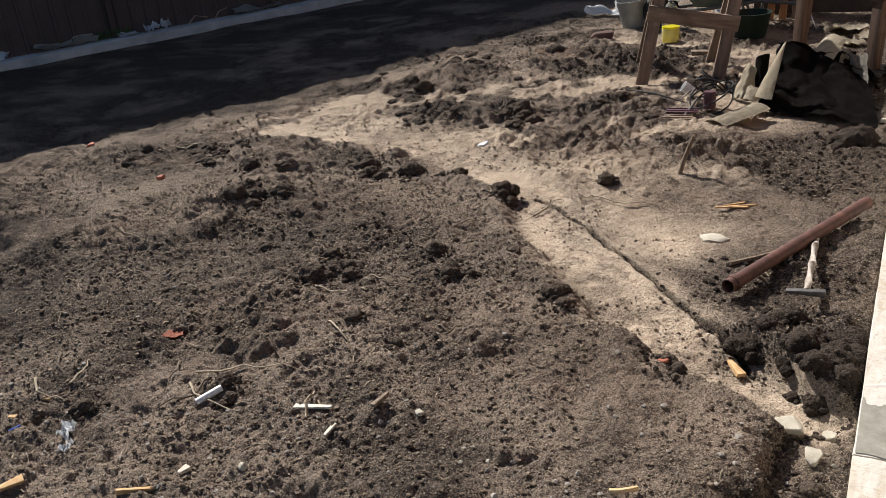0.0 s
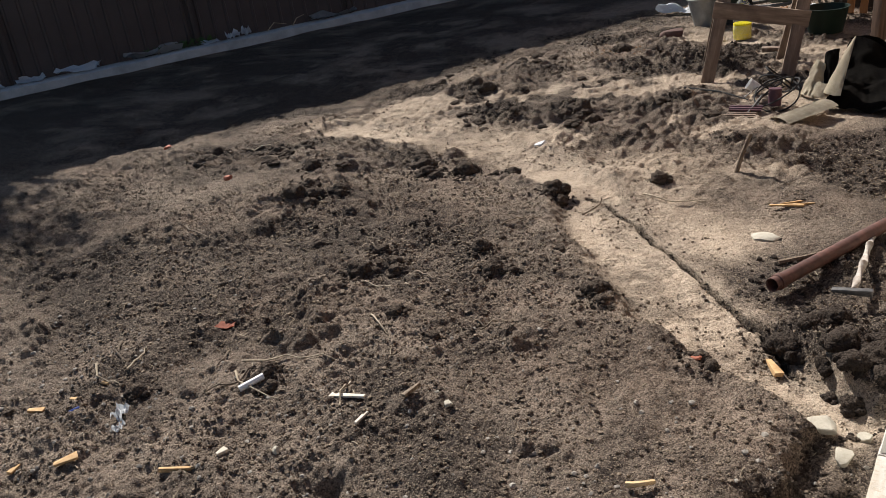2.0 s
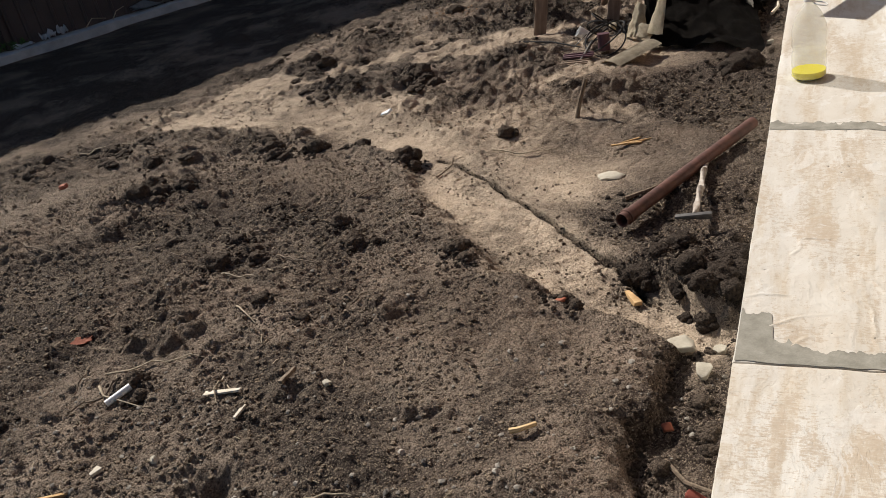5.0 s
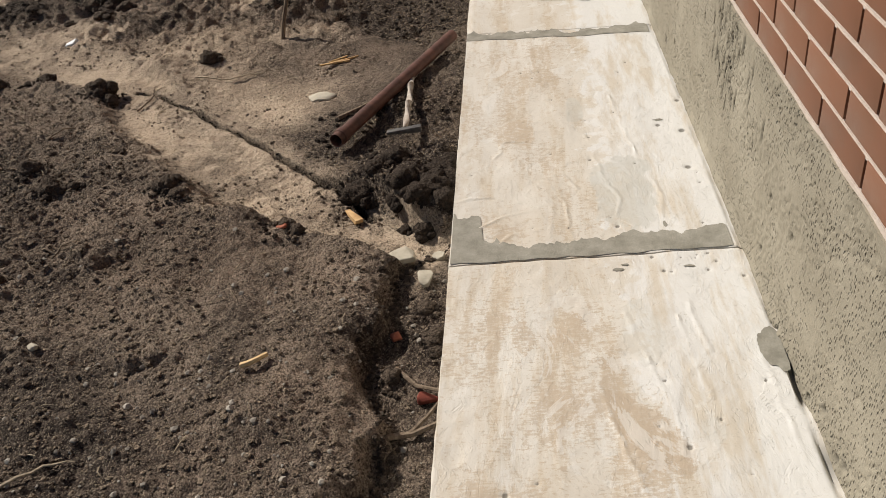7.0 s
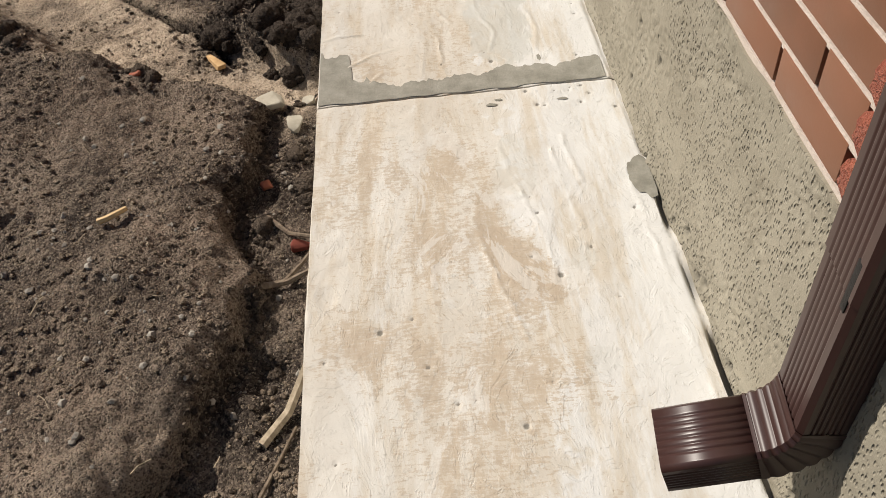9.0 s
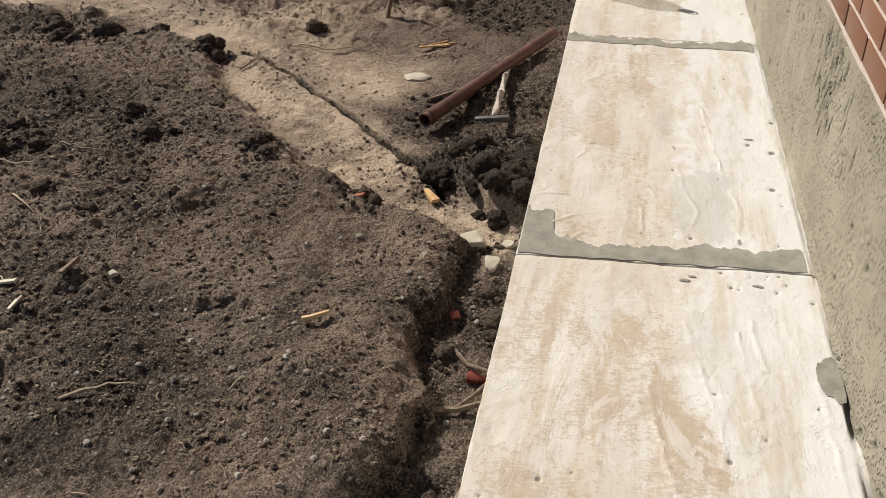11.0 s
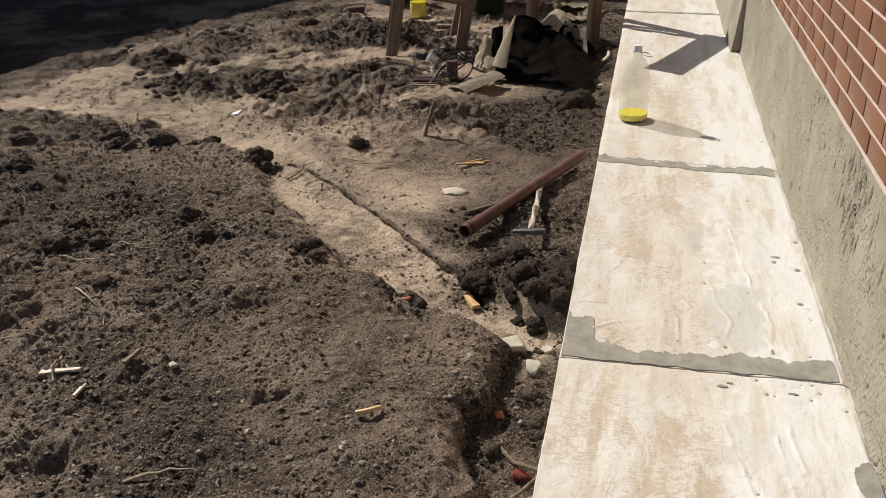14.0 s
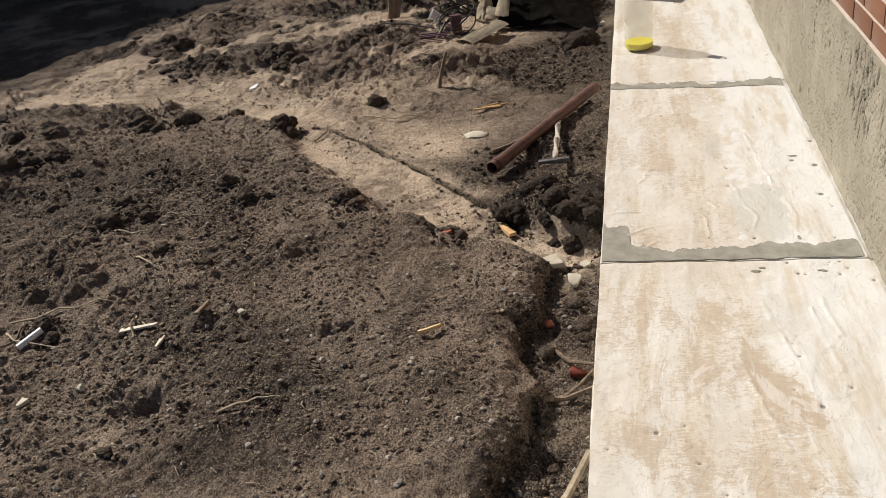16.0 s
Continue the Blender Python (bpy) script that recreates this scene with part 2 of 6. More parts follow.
CLOD = make_lump("soil_clod", (0.032, 0.024, 0.020), (0.115, 0.088, 0.066))
CRUMB = make_lump("soil_crumb", (0.055, 0.041, 0.032), (0.32, 0.25, 0.182))
MOIST = make_lump("moist_soil", (0.020, 0.0155, 0.013), (0.070, 0.054, 0.042))
SLAB = make_slab()
GREY = simple("grey_cement", (0.215, 0.203, 0.165), (0.385, 0.367, 0.312), 14, 0.85, 0, 0.4, 0.004)
PLINTH = make_plinth()
BRICK = make_brick()
MORTAR = simple("pale_mortar", (0.54, 0.45, 0.385), (0.66, 0.58, 0.515), 24, 0.85, 0, 0.5, 0.004)
DARKJOINT = simple("raw_joint", (0.10, 0.075, 0.06), (0.16, 0.12, 0.095), 24, 0.95)
REDROUGH = simple("rough_red_brick", (0.30, 0.060, 0.032), (0.46, 0.15, 0.085), 40, 0.55, 0, 1.0, 0.008, 0.5)
GREYWOOD = make_wood("weathered_wood", (0.135, 0.094, 0.067), (0.29, 0.213, 0.157))
BROWNWOOD = make_wood("brown_wood", (0.062, 0.038, 0.026), (0.15, 0.095, 0.066))
NEWWOOD = make_wood("fresh_wood", (0.42, 0.25, 0.11), (0.62, 0.42, 0.21))
ORANGEWOOD = make_wood("planed_wood", (0.30, 0.15, 0.065), (0.42, 0.23, 0.11))
PALEWOOD = make_wood("bleached_wood", (0.50, 0.44, 0.34), (0.70, 0.64, 0.53))
TWIG = make_wood("dry_twig", (0.10, 0.070, 0.048), (0.26, 0.20, 0.14), 60)
STRAW = make_wood("dry_straw", (0.30, 0.24, 0.16), (0.52, 0.43, 0.31), 60)
RUST = make_rust()
STEEL = simple("dull_steel", (0.10, 0.095, 0.09), (0.22, 0.205, 0.19), 40, 0.55, 0.6, 0.3, 0.002)
PAINTED = simple("chipped_white_paint", (0.30, 0.24, 0.19), (0.62, 0.57, 0.50), 22, 0.7, 0, 0.5, 0.003)
BROWNPIPE = simple("brown_lacquer", (0.040, 0.0175, 0.0148), (0.052, 0.023, 0.0195), 5, 0.38, 0, 0.03, 0.001, 0.5)
ZINC = simple("zinc_grey", (0.26, 0.265, 0.26), (0.40, 0.41, 0.40), 12, 0.5, 0.3, 0.2, 0.003)
FENCE = simple("dark_brown_sheet", (0.062, 0.047, 0.043), (0.09, 0.068, 0.062), 2, 0.55, 0, 0.05, 0.001)
KERB = simple("old_concrete", (0.36, 0.355, 0.345), (0.62, 0.615, 0.60), 4, 0.9, 0, 0.6, 0.01)
# near-black soil colour that stands in for the shade inside the crack
CRACKSHADE = simple("crack_shade_soil", (0.011, 0.0095, 0.0085), (0.028, 0.0235, 0.020), 40, 0.95, 0, 0.8, 0.006, 0.1)
WHITE = simple("white_scrap", (0.76, 0.78, 0.80), (0.86, 0.87, 0.88), 12, 0.6, 0, 0.3, 0.005)
TARP = simple("black_roofing_felt", (0.007, 0.006, 0.0055), (0.020, 0.017, 0.014), 12, 0.95, 0, 0.5, 0.008, 0.05)
BEIGE = simple("dusty_beige_sheet", (0.30, 0.25, 0.178), (0.56, 0.485, 0.365), 14, 0.8, 0, 0.6, 0.006)
STONE = simple("pale_stone", (0.44, 0.395, 0.31), (0.62, 0.57, 0.46), 25, 0.85, 0, 0.6, 0.005)
GRAVEL = simple("gravel", (0.20, 0.175, 0.145), (0.52, 0.475, 0.40), 9, 0.85, 0, 0.4, 0.003)
REDTILE = simple("red_ceramic", (0.33, 0.10, 0.055), (0.50, 0.185, 0.11), 25, 0.8, 0, 0.4, 0.003)
MAROON = simple("maroon_plastic", (0.085, 0.038, 0.048), (0.13, 0.062, 0.075), 12, 0.5, 0, 0.2, 0.002)
BLUE = simple("blue_plastic", (0.03, 0.07, 0.30), (0.05, 0.10, 0.40), 20, 0.4)
WHITEPLASTIC = simple("white_plastic", (0.70, 0.70, 0.68), (0.84, 0.84, 0.82), 12, 0.4, 0, 0.1, 0.001, 0.5)
GREENPAINT = simple("dark_green_paint", (0.006, 0.015, 0.010), (0.012, 0.026, 0.016), 8, 0.5)
RUBBER = simple("black_rubber", (0.015, 0.014, 0.013), (0.035, 0.032, 0.03), 18, 0.75)
LEAF = simple("green_leaf", (0.05, 0.105, 0.025), (0.085, 0.16, 0.045), 20, 0.6)
MILKY = make_film()
YELLOW = simple("yellow_liquid", (0.93, 0.80, 0.004), (0.96, 0.85, 0.006), 6, 0.10, 0, 0.0, 0.001, 0.5)


# ---- mesh helpers ----
def mesh_from(bm, name, mat, smooth=None):
    me = bpy.data.meshes.new(name)
    if smooth is not None:
        for f in bm.faces:
            f.smooth = True
    bm.normal_update()
    bm.to_mesh(me)
    bm.free()
    me.materials.append(mat)
    if smooth:
        me.set_sharp_from_angle(angle=radians(smooth))
    return me


def part(name, bm, mat, parent, label="", smooth=40):
    ob = new(name, mesh_from(bm, name, mat, smooth))
    ob.parent = parent
    return tagged(ob, label)


def single(name, bm, mat, m, label, category, group="", kind="", smooth=40):
    ob = new(name, mesh_from(bm, name, mat, smooth))
    ob.matrix_world = m
    return tagged(ob, label, category, group, kind)


def base(name, m, label, category, group="", kind=""):
    ob = new(name)
    ob.empty_display_size = 0.1
    ob.matrix_world = m
    return tagged(ob, label, category, group, kind)


def add_box(bm, size, m=Matrix(), bevel=0.0, jitter=0.0, rng=None):
    r = bmesh.ops.create_cube(bm, size=1.0, matrix=m @ Matrix.Diagonal((*size, 1)))
    if jitter:
        for v in r["verts"]:
            v.co += Vector([rng.uniform(-jitter, jitter) for _ in range(3)])
    if bevel:
        edges = list({e for v in r["verts"] for e in v.link_edges})
        bmesh.ops.bevel(bm, geom=edges, offset=bevel, segments=2, affect="EDGES", profile=0.6)
    return bm


def box(size, m=Matrix(), bevel=0.004, jitter=0.0, seed=0):
    return add_box(bmesh.new(), size, m, bevel, jitter, random.Random(seed))


def sweep(bm, pts, radii, seg=8, closed=True):
    """A round tube along points."""
    pts = [Vector(p) for p in pts]
    rings = []
    for i, p in enumerate(pts):
        d = (pts[min(i + 1, len(pts) - 1)] - pts[max(i - 1, 0)]).normalized()
        q = d.to_track_quat("Z", "Y")
        r = radii[i] if isinstance(radii, (list, tuple)) else radii
        rings.append([bm.verts.new(p + q @ Vector((r * math.cos(a), r * math.sin(a), 0))) for a in [k * math.tau / seg for k in range(seg)]])
    for a, b in zip(rings, rings[1:]):
        for k in range(seg):
            bm.faces.new((a[k], a[(k + 1) % seg], b[(k + 1) % seg], b[k]))
    if closed:
        bm.faces.new(rings[0][::-1])
        bm.faces.new(rings[-1])
    return bm


def lathe(bm, profile, seg=32):
    """Radius and height pairs turned round z."""
    rings = [[bm.verts.new((r * math.cos(k * math.tau / seg), r * math.sin(k * math.tau / seg), z)) for k in range(seg)] for r, z in profile]
    for a, b in zip(rings, rings[1:]):
        for k in range(seg):
            bm.faces.new((a[k], a[(k + 1) % seg], b[(k + 1) % seg], b[k]))
    return bm


def beam(a, b, width, thick, side=(0, 1, 0), bevel=0.004):
    """A plank from a to b, its long axis along local z."""
    a, b = Vector(a), Vector(b)
    z = (b - a).normalized()
    x = Vector(side).cross(z).normalized()
    y = z.cross(x)
    m = Matrix.Translation((a + b) / 2) @ Matrix((x, y, z)).transposed().to_4x4()
    return m, box((width, thick, (b - a).length), Matrix(), bevel)


def rock(r, seed, squash=0.7, sub=2, rough=0.35, stretch=1.0):
    bm = bmesh.new()
    bmesh.ops.create_icosphere(bm, subdivisions=sub, radius=1.0)
    off = Vector((seed * 3.7, seed * 1.3, seed * 0.7))
    for v in bm.verts:
        d = v.co.normalized()
        k = 1 + rough * noise.noise(d * 1.4 + off) + rough * 0.6 * noise.noise(d * 3.6 + off) + rough * 0.35 * noise.noise(d * 8 + off)
        v.co = Vector((d.x * k * r * stretch, d.y * k * r, d.z * k * r * squash))
    return bm


# ---- the lie of the ground ----
rs = np.random.RandomState(7)
LATTICE = rs.rand(256, 256)


def vnoise(x, y, size, seed=0):
    u, v = np.asarray(x) / size + 37.3 * seed + 500, np.asarray(y) / size + 91.7 * seed + 500
    i, j = np.floor(u).astype(int), np.floor(v).astype(int)
    f, g = u - i, v - j
    f, g = f * f * (3 - 2 * f), g * g * (3 - 2 * g)
    L = LATTICE
    a, b = L[i % 256, j % 256], L[(i + 1) % 256, j % 256]
    c, d = L[i % 256, (j + 1) % 256], L[(i + 1) % 256, (j + 1) % 256]
    return (a * (1 - f) + b * f) * (1 - g) + (c * (1 - f) + d * f) * g - 0.5


def cells(x, y, size, seed, share=0.6):
    """Separate rounded lumps, strewn at about one per size squared, 0 to 1 high."""
    x, y = np.asarray(x, float), np.asarray(y, float)
    i, j = np.floor(x / size).astype(int), np.floor(y / size).astype(int)
    best = np.zeros(np.shape(x))
    for di in (-1, 0, 1):
        for dj in (-1, 0, 1):
            p, q = i + di + 17 * seed, j + dj + 29 * seed
            a, b, c = LATTICE[p % 256, q % 256], LATTICE[(p + 71) % 256, (q + 13) % 256], LATTICE[(p + 37) % 256, (q + 101) % 256]
            r = size * (0.25 + 0.45 * ((c * 7.3) % 1.0)) * (c < share)
            k = 1 - ((x - (i + di + a) * size) ** 2 + ((y - (j + dj + b) * size)) ** 2) / np.maximum(r * r, 1e-9)
            best = np.maximum(best, np.sqrt(np.clip(k, 0, 1)) * r / (0.7 * size))
    return best


def step(a, b, x):
    t = np.clip((x - a) / (b - a), 0, 1)
    return t * t * (3 - 2 * t)


CHANNEL = [(-0.10, 0.36, 0.10, -0.235), (-0.45, 0.61, 0.17, -0.235), (-0.82, 0.85, 0.22, -0.21), (-1.12, 1.22, 0.23, -0.185),
           (-1.50, 1.54, 0.20, -0.17), (-1.84, 2.00, 0.15, -0.16), (-2.32, 2.38, 0.18, -0.155), (-2.95, 2.64, 0.17, -0.155),
           (-3.6, 2.74, 0.12, -0.155), (-4.4, 2.80, 0.16, -0.15)]
CRACK = [(-0.36, 0.66), (-0.53, 0.87), (-0.72, 1.03), (-0.87, 1.19), (-1.04, 1.35), (-1.26, 1.54), (-1.40, 1.69), (-1.56, 1.80), (-1.66, 1.90), (-1.80, 1.97)]


def along(points, x, y):
    """Distance to a line of points, and the other columns carried along it."""
    best = np.full(np.shape(x), 1e9)
    carried = [np.zeros(np.shape(x)) for _ in range(len(points[0]) - 2)]
    for p, q in zip(points, points[1:]):
        dx, dy = q[0] - p[0], q[1] - p[1]
        t = np.clip(((x - p[0]) * dx + (y - p[1]) * dy) / (dx * dx + dy * dy), 0, 1)
        d = np.hypot(x - p[0] - t * dx, y - p[1] - t * dy)
        near = d < best
        best = np.where(near, d, best)
        for k in range(len(carried)):
            carried[k] = np.where(near, p[k + 2] + t * (q[k + 2] - p[k + 2]), carried[k])
    return best, carried


GULLY_Y = [-3.0, -1.6, -1.2, -1.1, -0.9, -0.7, -0.5, -0.35, -0.16, 0.05, 0.2, 0.3, 0.42, 0.6]
GULLY_X = [-0.46, -0.45, -0.40, -0.34, -0.27, -0.20, -0.17, -0.24, -0.28, -0.22, -0.24, -0.18, -0.05, 0.1]


def blob(x, y, cx, cy, r):
    return np.exp(-((x - cx) ** 2 + (y - cy) ** 2) / (r * r))


def land(x, y):
    """Height, sand share and dryness of the ground, with fence and crack shade put into the dryness."""
    x, y = np.asarray(x, float), np.asarray(y, float)
    near = step(-9, -5, x) * step(10, 6, y)
    wx, wy = x + 0.05 * vnoise(x, y, 0.16, 11) + 0.02 * vnoise(x, y, 0.05, 12), y + 0.05 * vnoise(x, y, 0.16, 13) + 0.02 * vnoise(x, y, 0.05, 14)
    kx, ky = x + 0.022 * vnoise(x, y, 0.035, 28) + 0.03 * vnoise(x, y, 0.09, 36), y + 0.022 * vnoise(x, y, 0.035, 29) + 0.03 * vnoise(x, y, 0.09, 37)
    z = -0.105 - 0.045 * step(-3.5, -6.5, x) - 0.05 * step(1.2, 3.0, y)
    z = z - 0.06 * step(-1.4, -0.5, x) * step(0.5, 1.3, y)
    z = z + 0.045 * vnoise(x, y, 0.9, 1) + 0.032 * vnoise(x, y, 0.34, 2) + 0.034 * vnoise(x, y, 0.17, 7)
    # the smooth wash on the far bank of the channel
    bench = np.clip(blob(x, y, -0.80, 1.50, 0.42) + blob(x, y, -1.15, 1.85, 0.42) + 0.8 * blob(x, y, -0.52, 1.15, 0.25), 0, 1)
    z = z * (1 - bench) + (-0.185 + 0.012 * vnoise(x, y, 0.3, 17)) * bench
    d, (w, floor_z) = along(CHANNEL, wx, wy)
    inside = step(1.35, 0.75, d / w)
    lumpy = (1 - inside)
    z = z * (1 - inside) + (floor_z + 0.012 * vnoise(x, y, 0.25, 5)) * inside
    z = z + 0.03 * np.exp(-((d / w - 1.5) / 0.3) ** 2) * (1 - bench) * (vnoise(x, y, 0.2, 6) + 0.5)
    edge = np.interp(wy, GULLY_Y, GULLY_X) + 0.07 * vnoise(x, y, 0.11, 21) + 0.035 * vnoise(x, y, 0.04, 27)
    sharp = step(0.40, 0.20, y)
    gully = (0.58 * sharp * step(-0.018, 0.016, x - edge) + (1 - 0.58 * sharp) * step(-0.30 + 0.17 * sharp, 0.14 - 0.09 * sharp, x - edge)) * step(0.78, 0.42, y) * step(-2.6, -1.9, y)
    z = z * (1 - gully) + (-0.225 + 0.03 * vnoise(x, y, 0.18, 22) + 0.02 * vnoise(x, y, 0.06, 23)) * gully
    # the dark heap beside the tools and the lumps round it
    heap = 0.055 * blob(x, y, -0.16, 0.86, 0.15) + 0.05 * blob(x, y, -0.36, 0.96, 0.10) + 0.055 * blob(x, y, -0.08, 1.04, 0.13)
    z = z + heap * (0.75 + 0.9 * vnoise(x, y, 0.07, 24))
    heaps = sum(h * blob(wx, wy, cx, cy, r) for cx, cy, r, h in (
        (-2.05, 3.75, 0.30, 0.07), (-2.55, 3.45, 0.22, 0.07), (-1.65, 3.35, 0.24, 0.06), (-2.7, 4.2, 0.28, 0.06), (-1.95, 2.95, 0.20, 0.06),
        (-2.35, 2.95, 0.16, 0.06), (-3.35, 3.45, 0.2, 0.05), (-2.2, 5.2, 0.3, 0.07), (-0.35, 1.5, 0.16, 0.05), (-0.3, 3.3, 0.2, 0.05), (-0.75, 2.6, 0.3, 0.03), (-2.9, 2.35, 0.14, 0.05), (-3.3, 2.35, 0.2, 0.05), (-1.45, 4.9, 0.35, 0.06), (-3.6, 4.6, 0.3, 0.06), (-2.9, 5.0, 0.25, 0.06), (-1.15, 2.95, 0.2, 0.05)))
    z = z + heaps * (0.40 + 1.1 * vnoise(x, y, 0.09, 25) + 1.0 * vnoise(x, y, 0.045, 26))
    banks = step(2.0, 2.9, y) * step(-0.3, -1.0, x) * step(7.5, 6.0, y) * step(-6.2, -5.4, 0.911 * x - 0.413 * y) * step(-0.02, -0.20, vnoise(wx, wy * 1.4, 0.55, 45) + 0.55 * vnoise(wx, wy, 0.2, 46) + 0.3 * vnoise(wx, wy, 0.08, 47))
    z = z + banks * (0.004 + 0.026 * cells(kx, ky, 0.10, 5, 0.45) + 0.022 * cells(kx, ky, 0.055, 6, 0.75))
    z = z - 0.075 * blob(wx, wy, -1.50, -0.70, 0.06) + 0.03 * blob(wx, wy, -1.50, -0.60, 0.08)
    # crumbs of the dug soil
    lump = lumpy * (1 - 0.55 * gully) * (0.35 + 0.65 * step(-0.15, 0.2, vnoise(x, y, 0.8, 31) + 0.2))
    detail = step(-7.4, -7.0, x) * step(-2.0, -1.65, y) * step(8.3, 7.9, y)
    lump = lump * detail * (1 - 0.85 * bench) * (1 - 0.55 * step(1.6, 2.1, y) * step(-1.3, -0.9, x))
    crust = np.clip(blob(x, y, -0.55, -0.12, 0.40) + 0.45 * blob(x, y, -0.50, -0.75, 0.40), 0, 1)
    lump = lump * (1 - 0.6 * crust)
    z = z + lump * (0.026 * np.maximum(vnoise(x, y, 0.10, 3), -0.1) + 0.021 * np.maximum(vnoise(x, y, 0.045, 4), -0.08))
    rough_at = np.clip(-0.06 + 0.40 * step(-1.2, -2.2, x) + 1.8 * vnoise(x, y, 0.55, 18) + 1.2 * vnoise(x, y, 0.2, 19), 0, 1)
    bare = detail * (1 - 0.9 * inside) * (1 - 0.7 * crust) * (1 - 0.85 * bench)
    z = z + bare * (0.046 * rough_at * cells(kx, ky, 0.105, 1, 0.40) + 0.021 * (0.04 + 0.96 * rough_at) * cells(kx, ky, 0.048, 2, 0.70) + 0.0045 * cells(kx, ky, 0.026, 3, 0.8))
    z = z + detail * inside * 0.007 * cells(kx, ky, 0.034, 4, 0.55)
    calm = 1 - 0.45 * step(-1.6, -1.1, x) * step(0.7, 0.3, y) - 0.5 * step(1.6, 2.1, y) * step(-1.3, -0.9, x)
    z = z + detail * (0.35 + 0.65 * lumpy) * (1 - 0.6 * bench) * calm * (0.018 * vnoise(x, y, 0.030, 8) + 0.014 * vnoise(x, y, 0.0175, 9))
    dc, _ = along(CRACK, x + 0.02 * vnoise(x, y, 0.08, 15), y + 0.02 * vnoise(x, y, 0.08, 16))
    cleft = np.exp(-(dc / (0.0085 + 0.009 * vnoise(x, y, 0.07, 38))) ** 2)
    z = z - 0.085 * cleft
    sand = step(2.1, 0.45, d / w) * (0.72 + 0.55 * vnoise(x, y, 0.22, 91) + 0.5 * vnoise(x, y, 0.06, 92))
    flat = sum(k * blob(wx, wy, cx, cy, r) for cx, cy, r, k in (
        (-0.95, 1.62, 0.29, 0.80), (-0.72, 1.95, 0.25, 0.22), (-1.05, 2.75, 0.3, 0.32), (-0.6, 2.9, 0.25, 0.2), (-2.1, 2.3, 0.25, 0.5), (-1.35, 1.95, 0.33, 0.62), (-1.75, 2.45, 0.40, 0.52), (-2.5, 2.72, 0.35, 0.6), (-1.45, 2.6, 0.4, 0.36), (-3.2, 3.0, 0.5, 0.45),
        (-1.25, 3.55, 0.28, 0.75), (-1.9, 4.05, 0.24, 0.75), (-3.0, 4.5, 0.6, 0.45), (-2.4, 5.3, 0.5, 0.35), (-4.0, 3.0, 0.6, 0.4), (-0.12, 0.2, 0.13, 0.4), (-1.56, -0.87, 0.09, 0.55), (-0.55, -1.35, 0.25, 0.35), (-1.3, -1.3, 0.3, 0.25)))
    # pale wash stops at the fence's shadow line, which keeps that shade dark
    wash = step(2.0, 2.9, y) * step(-0.3, -1.0, x) * step(7.5, 6.0, y) * step(-6.2, -5.4, 0.911 * x - 0.413 * y)
    patchy = vnoise(wx, wy * 1.4, 0.55, 45) + 0.55 * vnoise(wx, wy, 0.2, 46) + 0.3 * vnoise(wx, wy, 0.08, 47)
    sand = np.maximum(sand, 0.75 * wash * step(0.02, 0.22, patchy))
    # pale sand is taken out of the crack to paint its shade
    sand = np.clip(np.maximum(sand, np.minimum(flat, 1) - 6.0 * heaps) - 12.0 * heap - 1.2 * cleft, 0, 1)
    dry_lit = np.clip(0.5 + 0.9 * vnoise(x, y, 0.9, 41) + 0.75 * vnoise(x, y, 0.26, 42) + 0.35 * vnoise(x, y, 0.1, 43), 0, 1)
    dry_lit = np.clip(dry_lit - 0.05 * step(-3.0, -4.5, x) - 0.55 * np.minimum(1, 9 * heaps + 9 * heap) + 0.15 * step(-0.5, -1.2, y), 0, 1)
    dry_lit = np.clip(dry_lit + 0.36 * crust - 0.12 * step(0.1, -0.5, y) + 0.10 * step(-1.0, -1.6, x) - 0.06 * blob(x, y, -1.1, -0.5, 0.5) - 0.24 * blob(x, y, -1.0, 0.2, 0.5) + 0.25 * step(-1.5, -2.0, x) * step(-0.1, -0.5, y) + 0.6 * blob(x, y, -0.6, -1.25, 0.4), 0, 1)
    # gully floor less dry; fence shade painted into the soil beyond its shadow line
    dry_lit = np.clip(dry_lit - 0.35 * gully - 0.5 * step(-5.9, -6.7, 0.911 * x - 0.413 * y), 0, 1)
    dark = step(-1.0, -0.3, x) * step(0.9, 1.3, y)
    field = step(1.6, 2.4, y) * step(-0.8, -1.5, x)
    dry_lit = np.clip(dry_lit - 0.30 * dark - 0.22 * step(-1.4, -0.8, x) * step(1.6, 2.1, y) * step(4.0, 3.4, y) + 0.06 * step(0.2, 0.8, y) + 0.05 * step(4.0, 5.0, y) + 1.3 * field * (patchy - 0.06), 0, 1)
    dry_lit = np.clip(dry_lit - 0.95 * blob(x, y, -0.10, 0.70, 0.30) - 0.02 * step(-1.0, -1.5, x) * step(-0.7, -0.3, y) * step(1.9, 1.4, y), 0, 1)
    # the crack's inner shade, painted as the darkest soil tone
    dry_lit = np.clip(dry_lit - 1.2 * cleft, 0, 1)
    z = np.where(near > 0.999, z, z * near + (-0.15 + 0.03 * vnoise(x, y, 0.5, 44)) * (1 - near))
    under = step(-0.01, 0.06, x)
    return z * (1 - under) - 0.30 * under, sand, dry_lit


def height(x, y):
    return float(land(np.array([x]), np.array([y]))[0][0])


def spans(*pieces):
    out = []
    for a, b, s in pieces:
        out += list(np.linspace(a, b, max(2, int(round((b - a) / s)) + 1))[:-1])
    return np.array(out + [pieces[-1][1]])


